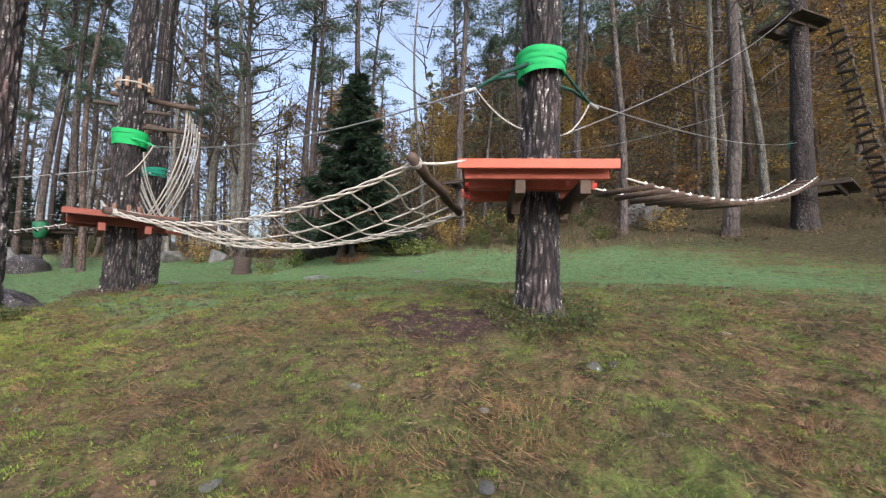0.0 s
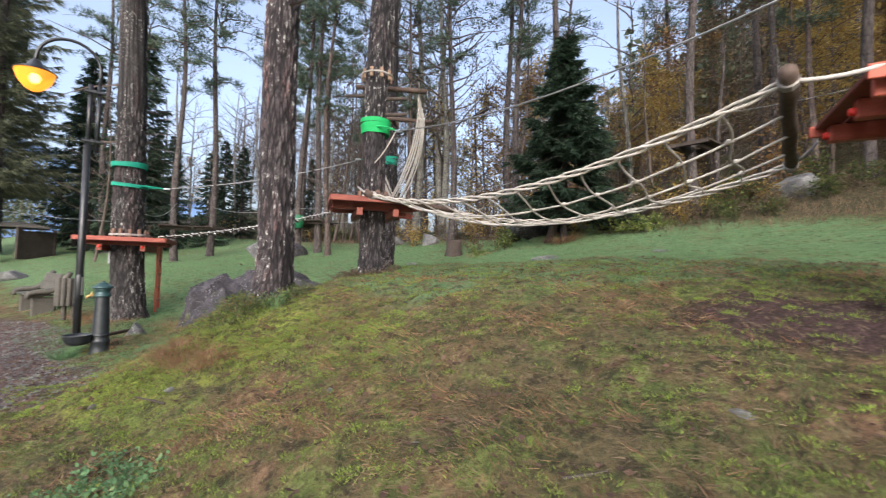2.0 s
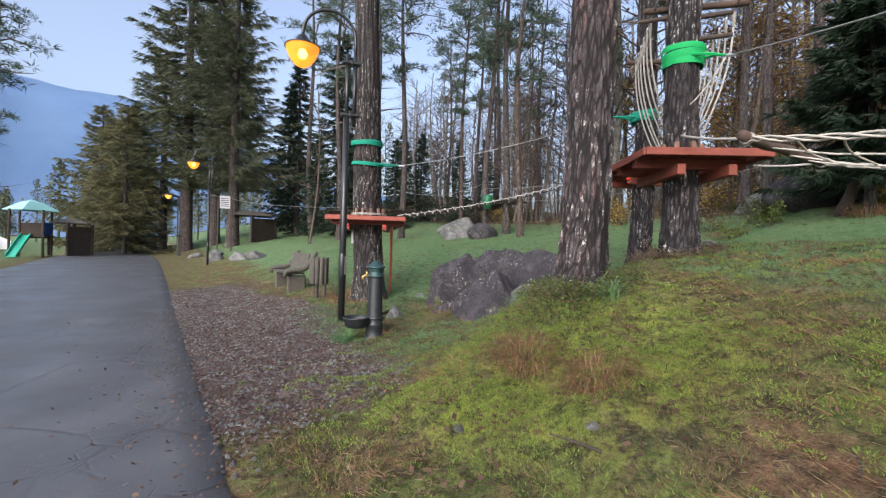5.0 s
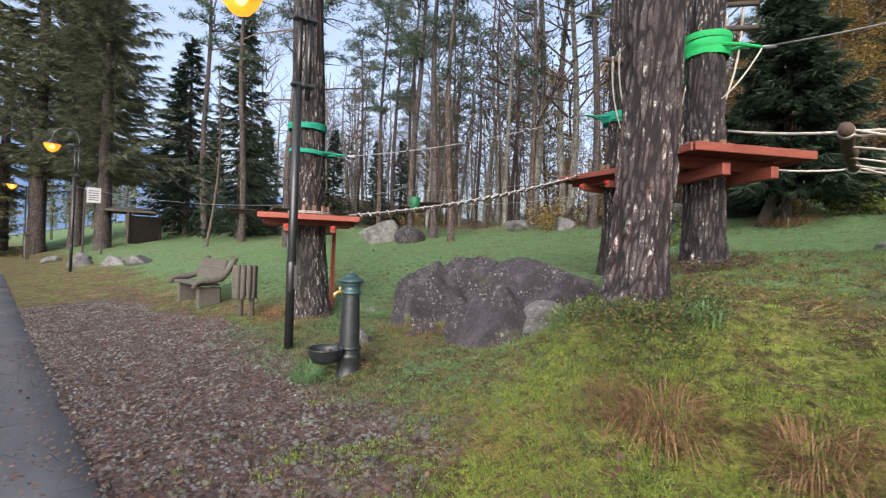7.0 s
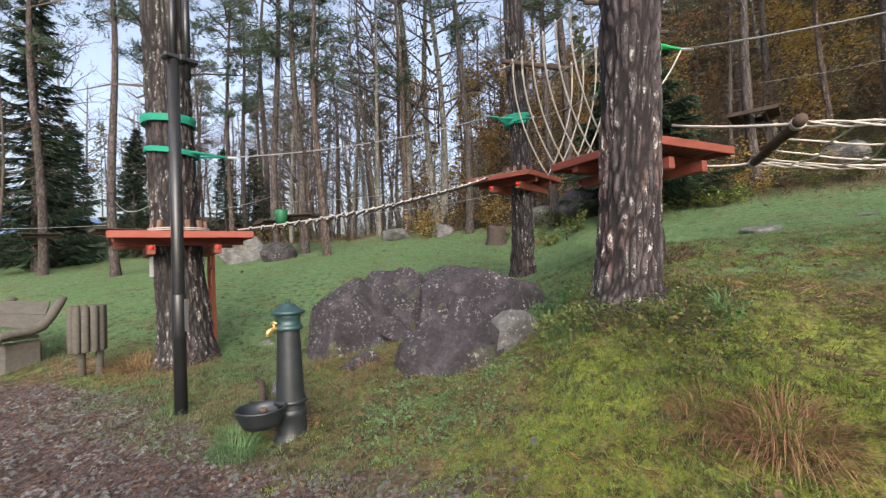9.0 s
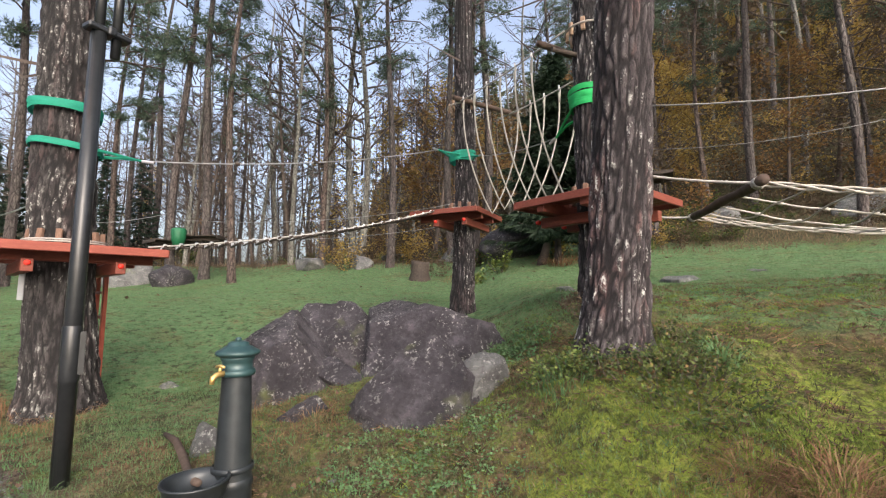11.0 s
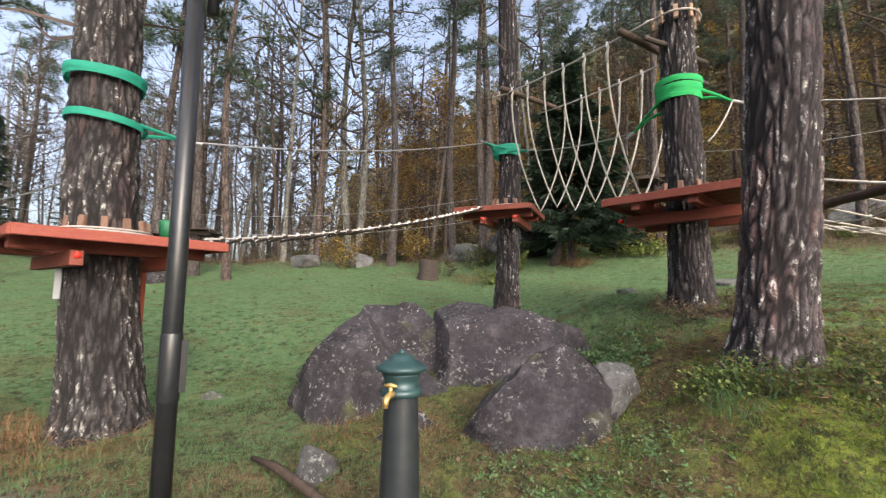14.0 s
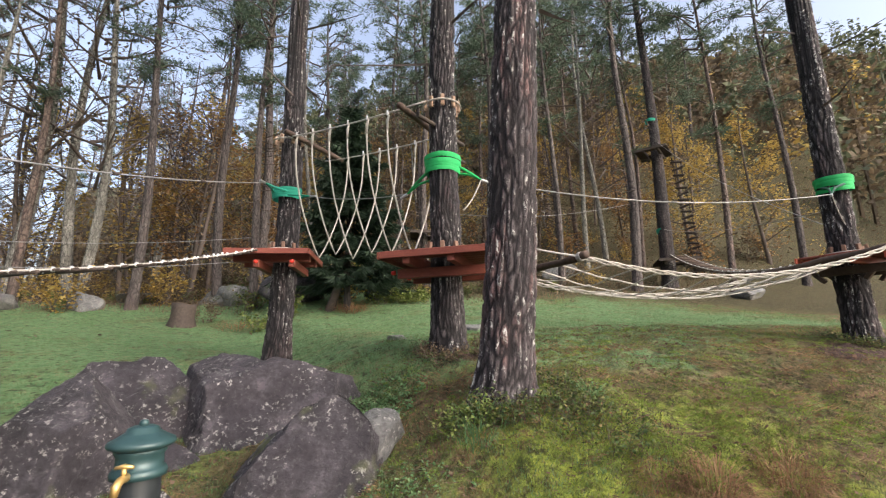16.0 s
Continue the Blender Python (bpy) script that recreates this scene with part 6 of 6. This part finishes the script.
def bench(x, y, deg):
    root = thing("park_bench", "weathered grey wooden park bench with log-like ends", "bench", "", on_ground(x, y, deg))
    for i in range(3):
        part("seat_slat", Shape().box((1.4, 0.13, 0.045), pose(0, -0.2 + 0.145 * i, 0.44), 0.012), GREYWOOD, root)
    for i in range(2):
        part("back_slat", Shape().box((1.4, 0.04, 0.2), pose(0, 0.2 + 0.05 * i, 0.62 + 0.19 * i, -15, 0, 0), 0.012), GREYWOOD, root)
    for s in (-1, 1):
        sweep = [(s * 0.74, 0.42, 0.95), (s * 0.74, 0.36, 0.86), (s * 0.74, 0.27, 0.7), (s * 0.74, 0.17, 0.57), (s * 0.74, 0.02, 0.52), (s * 0.74, -0.14, 0.52), (s * 0.74, -0.27, 0.49), (s * 0.74, -0.31, 0.38)]
        part("end_frame", Shape().tube(sweep, [0.05, 0.06, 0.062, 0.066, 0.062, 0.06, 0.056, 0.045], 12), GREYWOOD, root, "heavy rounded end with a scooped arm", True)
        part("leg", Shape().box((0.1, 0.42, 0.42), pose(s * 0.6, 0.0, 0.18), 0.04), GREYWOOD, root)


bench(-13.6, 6.3, -14)


def litter_bin(x, y, deg):
    root = thing("litter_bin", "round litter bin clad with half-round wooden staves", "bin", "", on_ground(x, y, deg))
    for s in (-1, 1):
        part("post", Shape().tube([(s * 0.1, 0.06, -0.1), (s * 0.1, 0.06, 0.7)], [0.045, 0.04], 10), GREYWOOD, root, smooth=True)
    for k in range(11):
        p = turned((0.155, 0), 360 * k / 11)
        part("stave", Shape().tube([(p.x, p.y, 0.36), (p.x, p.y, 0.37), (p.x, p.y, 0.9), (p.x, p.y, 0.91)], [0.038, 0.042, 0.042, 0.038], 10), GREYWOOD, root, smooth=True)
    part("liner", Shape().turn([(0.0, 0.4), (0.12, 0.4), (0.125, 0.88), (0.13, 0.88)], 22), DARKWOOD, root, smooth=True)


litter_bin(-11.62, 5.9, 20)


# ---- rocks ----
def boulder(x, y, z, size, seed, label, material, turn=0, tilt=(0, 0), cuts=12, detail=6, hewn=()):
    """A boulder: a ball hewn by planes, then weathered."""
    random.seed(seed)
    bm = bmesh.new()
    bmesh.ops.create_icosphere(bm, subdivisions=detail, radius=1)
    planes = []
    for k in range(cuts):
        n = Vector((random.gauss(0, 1), random.gauss(0, 1), random.gauss(0.25, 0.8))).normalized()
        planes.append((n, random.uniform(0.46, 0.72)))
    if hewn:
        planes = [(Vector((math.cos(radians(a)) * math.cos(radians(e)), math.sin(radians(a)) * math.cos(radians(e)), math.sin(radians(e)))), dd) for a, e, dd in hewn]
    for v in bm.verts:
        for n, dd in planes:
            over = v.co.dot(n) - dd
            if over > 0:
                v.co -= n * over * (1.0 if hewn else 0.95)
        p = v.co
        q = noise.fractal(p * 1.6 + Vector((seed, 0, 0)), 1.0, 2.0, 5)
        if hewn:
            block = noise.voronoi(p * 2.1 + Vector((seed, seed * 0.7, 0)))[1][0]
            v.co += v.co.normalized() * 0.055 * noise.noise(block * 3.3)
        v.co += v.co.normalized() * ((0.04 if hewn else 0.06) * q + 0.026 * noise.noise(p * 4.5 + Vector((0, seed, 0))) + 0.018 * noise.noise(p * 12))
    me = bpy.data.meshes.new("boulder")
    bm.to_mesh(me)
    bm.free()
    me.materials.append(material)
    me.polygons.foreach_set("use_smooth", [True] * len(me.polygons))
    ob = new("boulder", me)
    ob.matrix_world = pose(x, y, z, tilt[0], tilt[1], turn) @ Matrix.Diagonal((*size, 1))
    return tagged(ob, label, "rock", "lawn boulders")


boulder(-8.68, 6.85, 0.42, (0.74, 0.72, 0.92), 3, "purple-grey boulder block with moss and lichen", ROCK, hewn=((-150, 4, 0.62), (-120, 14, 0.6), (-46, 4, 0.54), (-95, 68, 0.68), (175, 40, 0.66), (95, 20, 0.6), (-8, 42, 0.66), (-165, 64, 0.72)))
boulder(-8.3, 7.8, 0.7, (1.15, 0.7, 0.9), 9, "low purple-grey rock slab behind the block", ROCK, hewn=((-90, 44, 0.6), (120, 84, 0.66), (178, 36, 0.62), (4, 38, 0.6), (-70, 10, 0.75), (90, 20, 0.7)))
boulder(-6.98, 7.3, 0.6, (1.25, 0.8, 0.98), 8, "long purple-grey boulder with pale lichen spots", ROCK, hewn=((-172, 8, 0.66), (-97, 28, 0.56), (18, 66, 0.58), (0, 32, 0.7), (-50, 12, 0.66), (90, 20, 0.7), (-140, 66, 0.68)))
boulder(-7.04, 5.86, 0.37, (0.88, 0.68, 0.8), 5, "purple-grey boulder leaning before the larger ones", ROCK, hewn=((-102, 26, 0.58), (16, 36, 0.55), (166, 40, 0.54), (110, 66, 0.62), (-40, 8, 0.7), (-150, 6, 0.7)))
boulder(-6.45, 5.82, 0.56, (0.34, 0.29, 0.32), 6, "pale grey rounded stone", ROCKGREY, 20, (0, 0), 5)
boulder(-8.08, 6.0, 0.32, (0.33, 0.2, 0.18), 7, "low dark stone in the grass", ROCK, 10, detail=4)
boulder(-8.05, 6.9, 0.5, (0.45, 0.3, 0.22), 12, "flat dark stone between boulders", ROCK, -20, detail=4)
boulder(-8.72, 5.5, 0.16, (0.24, 0.2, 0.24), 13, "small angular pale stone", ROCKGREY, 40, detail=4)
boulder(-10.3, 7.6, 0.22, (0.22, 0.18, 0.12), 14, "small pale stone by the pine", ROCKGREY, 0, detail=4)
boulder(-6.9, 7.5, 0.98, (0.3, 0.25, 0.2), 15, "grey stone behind the boulder", ROCKGREY, 0, detail=4)
for x, y, sx, sz, sd, mt in ((-17.8, 17.2, 0.95, 0.95, 21, ROCKGREY), (-16.0, 17.0, 0.85, 0.75, 22, ROCK), (-6.2, 20.2, 1.0, 0.5, 23, ROCKGREY), (-12.0, 19.6, 0.9, 0.35, 24, ROCKGREY), (-4.2, 17.4, 1.3, 0.8, 25, ROCK), (-5.6, 19.8, 0.9, 0.6, 31, ROCKGREY), (-10.0, 19.4, 0.7, 0.4, 32, ROCKGREY), (-8.6, 21.0, 0.9, 0.4, 26, ROCKGREY), (3.4, 18.0, 1.0, 0.6, 27, ROCKGREY), (7.2, 16.0, 0.9, 0.6, 28, ROCKGREY), (-1.0, 17.5, 0.8, 0.35, 29, ROCK), (11.2, 10.2, 0.8, 0.4, 30, ROCKGREY)):
    boulder(x, y, ground_z(x, y) + sz * 0.35, (sx, sx * 0.75, sz), sd, "weathered boulder at the edge of the lawn" if mt is ROCK else "pale grey boulder at the edge of the wood", mt, sd * 37, cuts=7, detail=4)
for x, y, s, sd in ((-2.6, 9.5, 0.5, 41), (-0.6, 10.5, 0.3, 42), (-5.0, 8.4, 0.3, 43)):
    boulder(x, y, ground_z(x, y), (s, s * 0.7, s * 0.25), sd, "flat half-buried stone in the lawn", ROCKGREY, sd * 11, detail=4)


for k, (x, y, s) in enumerate(((-0.6, 3.16, 0.07), (1.05, 3.23, 0.09), (1.22, 3.3, 0.07), (1.2, 2.53, 0.05), (0.25, 2.77, 0.06), (-2.05, 2.78, 0.05), (-1.1, 2.3, 0.06), (0.2, 2.15, 0.06), (2.4, 3.9, 0.08), (-5.2, 3.0, 0.06), (-4.4, 3.1, 0.05), (-6.3, 4.2, 0.06), (-3.0, 3.3, 0.05), (-7.6, 4.9, 0.05))):
    boulder(x, y, turf_z(x, y), (s, s * 0.7, s * 0.5), 600 + k, "small pale stone half sunk in the turf", ROCKGREY, k * 41, detail=3)


# ---- stumps, sticks ----
def stump(x, y, r, h, label, lean=(0, 0)):
    sh = Shape()
    n = 18
    for i, z in enumerate((-0.15, 0.0, h * 0.4, h * 0.8, h, h * 0.96)):
        for k in range(n):
            a = 2 * math.pi * k / n
            rr = r * (1.25 if i < 2 else 1.0) * (1 + 0.16 * noise.noise((math.cos(a) * 2, math.sin(a) * 2, z * 2 + x))) * (0.6 if i == 5 else 1)
            sh.v.append(Vector((rr * math.cos(a) + lean[0] * z, rr * math.sin(a) + lean[1] * z, z + (0.05 * noise.noise((a, x, 3)) if i == 4 else 0))))
    for i in range(5):
        for k in range(n):
            q = i * n
            sh.f.append((q + k, q + (k + 1) % n, q + n + (k + 1) % n, q + n + k))
    sh.f.append(tuple(5 * n + k for k in range(n)))
    single("trunk_base", sh, DARKWOOD, label, "stump", m=pose(x, y, ground_z(x, y)), smooth=True)


for k, (x, y, a, ln) in enumerate(((1.0, 2.75, 70, 0.22), (-1.3, 2.6, 20, 0.18), (0.1, 3.0, 140, 0.2), (-4.3, 3.0, 200, 0.25), (-3.4, 3.2, 100, 0.16), (-8.9, 3.6, 10, 0.3), (-9.9, 3.9, 60, 0.25))):
    d = turned((ln, 0), a)
    single("dead_twig", Shape().tube([(0, 0, 0.01), d * 0.5 + Vector((0.02, 0.01, 0.03)), d + Vector((0, 0, 0.05))], [0.009, 0.007, 0.004], 6), DARKWOOD, "short dark dead twig lying in the turf", "twig", "dead twigs", m=pose(x, y, turf_z(x, y)))
stump(-7.5, 16.45, 0.3, 0.6, "old weathered tree stump on the lawn")
# Not a stump: stands for the spruce's own leaning lower trunk, as a separate piece.
stump(-3.7, 15.4, 0.12, 1.6, "slim dark leaning lower trunk of the spruce", (0.3, -0.05))
single("fallen_branch", Shape().tube([(0, 0, 0.03), (0.25, -0.28, 0.06), (0.52, -0.66, 0.08), (0.85, -1.15, 0.1), (1.0, -1.35, 0.16)], [0.018, 0.028, 0.03, 0.026, 0.02], 8), LOGWOOD, "reddish-brown fallen branch in the grass", "branch", m=pose(-9.25, 5.8, ground_z(-9.0, 5.5) + 0.01), smooth=True)
log = single("fallen_log", Shape().tube([(0, 0, 0.16), (0.7, 0.1, 0.17), (1.6, 0.05, 0.16)], [0.15, 0.17, 0.15], 12), RAWWOOD, "cut pale log lying by the rocks", "log", m=pose(-5.4, 18.9, ground_z(-5.0, 18.9) + 0.1, 0, -8, 12), smooth=True)
pipe = single("white_down_pipe", Shape().box((0.05, 0.03, 0.3), pose(0, 0, 0), 0.006), GREYTAG, "pale metal box fixed to the stout pine", "box", m=pose(-11.17, 6.4, 1.5, 0, 0, 36))
basket = thing("green_rescue_bag", "dark green bag hanging from a cable by the far pine", "bag", "", pose(-16.2, 17.6, 3.5))
part("bag", Shape().turn([(0.0, -0.32), (0.18, -0.28), (0.24, 0.0), (0.26, 0.28), (0.2, 0.34), (0.0, 0.36)], 14), GREENBIN, basket, smooth=True)
part("strap", Shape().tube([(0, 0, 0.34), (0, 0, 0.62)], 0.02, 6), DARKWOOD, basket)


# ---- across the road and beyond: playground, hut, fence ----
def gz(x, y):
    return ground_z(x, y)


def play_tower(x, y, deg):
    root = thing("play_tower", "wooden climbing tower with pale teal roof and blue panel", "playground", "", pose(x, y, gz(x, y), 0, 0, deg))
    for sx in (-0.85, 0.85):
        for sy in (-0.85, 0.85):
            part("post", Shape().tube([(sx, sy, -0.2), (sx, sy, 3.1)], 0.075, 8), DARKWOOD, root)
    part("deck", Shape().box((1.9, 1.9, 0.1), pose(0, 0, 1.35)), DARKWOOD, root)
    part("roof", Shape().turn([(1.5, 0), (1.45, 0.06), (0.6, 0.55), (0.0, 0.75)], 4, (0, 0, 3.05)), TEALROOF, root, "pale teal pyramid roof")
    part("panel", Shape().box((0.06, 1.6, 0.85), pose(0.86, 0, 1.85)), BLUEPANEL, root, "blue side panel")
    part("rail", Shape().box((1.6, 0.06, 0.8), pose(0, 0.86, 1.85)), DARKWOOD, root)
    slide = part("slide", Shape().box((0.5, 2.7, 0.05), pose(0, -2.05, 0.72, 30, 0, 0)).box((0.05, 2.7, 0.18), pose(0.25, -2.05, 0.8, 30, 0, 0)).box((0.05, 2.7, 0.18), pose(-0.25, -2.05, 0.8, 30, 0, 0)), SLIDEGREEN, root, "green plastic slide")
    net = part("bridge_house", Shape().box((1.5, 1.2, 0.9), pose(0, -0.2, 0.45)), DARKWOOD, root)
    net.location = (-0.2, 1.9, 1.2)


play_tower(-44.0, 3.7, 70)


def open_hut(x, y, deg, w, h, label):
    root = thing("wooden_hut", label, "hut", "wooden huts", pose(x, y, gz(x, y), 0, 0, deg))
    for sx in (-w / 2, w / 2):
        for sy in (-w / 2, w / 2):
            part("post", Shape().box((0.16, 0.16, h), pose(sx, sy, h / 2)), DARKWOOD, root)
    part("back_wall", Shape().box((w, 0.06, h * 0.9), pose(0, w / 2, h * 0.45)), DARKWOOD, root)
    part("side_wall", Shape().box((0.06, w, h * 0.9), pose(w / 2, 0, h * 0.45)), DARKWOOD, root)
    part("roof", Shape().turn([(w * 0.85, 0), (w * 0.85, 0.08), (w * 0.4, 0.3), (0, 0.42)], 4, (0, 0, h)), GREYWOOD, root)


open_hut(-45.0, 5.9, 30, 1.7, 2.3, "dark open wooden shelter by the playground")
open_hut(-37.6, 15.8, 20, 2.4, 2.0, "low dark wooden hut among the spruces")

swing = thing("swing_frame", "wooden swing frame at the playground", "swing", "", pose(-43.2, -0.6, gz(-43.2, -0.6), 0, 0, 75))
part("beam", Shape().tube([(-1.7, 0, 2.4), (1.7, 0, 2.4)], 0.08, 8), DARKWOOD, swing)
for sx in (-1.6, 1.6):
    for sy in (-0.8, 0.8):
        part("leg", Shape().tube([(sx, sy, -0.1), (sx * 0.97, 0, 2.4)], 0.06, 8), DARKWOOD, swing)

fence = thing("wooden_fence", "low dark wooden rail fence beside the road", "fence", "", pose(-47, 6.6, gz(-47, 6.6)))
for k in range(12):
    p = Vector((-1.6 * k, 0.32 * k, 0))
    part("post", Shape().box((0.12, 0.12, 1.1), pose(p.x, p.y, 0.5)), DARKWOOD, fence)
    if k < 11:
        q = Vector((-1.6 * (k + 1), 0.32 * (k + 1), 0))
        for h in (0.55, 0.95):
            part("rail", Shape().tube([(p.x, p.y, h), (q.x, q.y, h)], 0.05, 6), DARKWOOD, fence)

for i, (x, y, ln) in enumerate(((-58, -1.6, 4.2), (-61, 1.2, 4.6), (-66, -0.5, 5.0))):
    sh = Shape()
    sec = [(0.02, 0.9), (0.7, 1.0), (1.0, 1.35), (1.0, 1.5), (0.75, 1.35), (0.3, 0.9)]
    pr = [(-ln / 2, 0.55, 0.7), (-ln / 3, 0.95, 1.2), (0, 1.05, 1.55), (ln / 3, 0.95, 1.2), (ln / 2, 0.5, 0.75)]
    for u, wd, tp in pr:
        for a in range(11):
            w = math.pi * a / 10
            sh.v.append(Vector((u, wd * math.cos(w), 0.15 + tp * math.sin(w) ** 0.6)))
    for q in range(4):
        for a in range(10):
            b = q * 11 + a
            sh.f.append((b, b + 1, b + 12, b + 11))
    sh.f += [tuple(range(11)), tuple(reversed(range(44, 55)))]
    single("parked_car", sh, WHITE, "pale covered car parked beyond the playground", "car", "parked cars", m=pose(x, y, gz(x, y) - 0.1, 0, 0, 80 + i * 9), smooth=True)

board = thing("notice_board", "pale grey notice board on dark posts by the path", "sign", "", pose(-33.2, 12.1, gz(-33.2, 12.1), 0, 0, 60))
for s in (-0.4, 0.4):
    part("post", Shape().box((0.09, 0.09, 3.6), pose(s, 0, 1.7)), DARKWOOD, board)
part("sheet", Shape().box((0.6, 0.03, 0.8), pose(0, -0.07, 3.25)), GREYTAG, board, "pale grey printed sheet")
for i in range(5):
    part("text_bar", Shape().box((0.44, 0.006, 0.04), pose(0, -0.09, 3.0 + 0.12 * i), 0), DARKWOOD, board)
post = thing("marker_post", "short pale wooden post with a dark cap", "post", "", pose(-40.5, 11.6, gz(-40.5, 11.6)))
part("shaft", Shape().box((0.22, 0.22, 1.5), pose(0, 0, 0.7)), GREYWOOD, post)
part("cap", Shape().box((0.34, 0.34, 0.12), pose(0, 0, 1.5)), DARKWOOD, post)

# stones and old trunks along the lawn's far end
random.seed(31)
for k in range(6):
    x, y = -34 + 2.0 * k + random.uniform(-0.5, 0.5), 11.2 - 0.35 * k + random.uniform(-0.5, 0.5)
    boulder(x, y, gz(x, y) + 0.12, (random.uniform(0.4, 0.9), 0.5, 0.35), 500 + k, "grey stone lying at the lawn's far end", ROCKGREY, k * 50, detail=3)
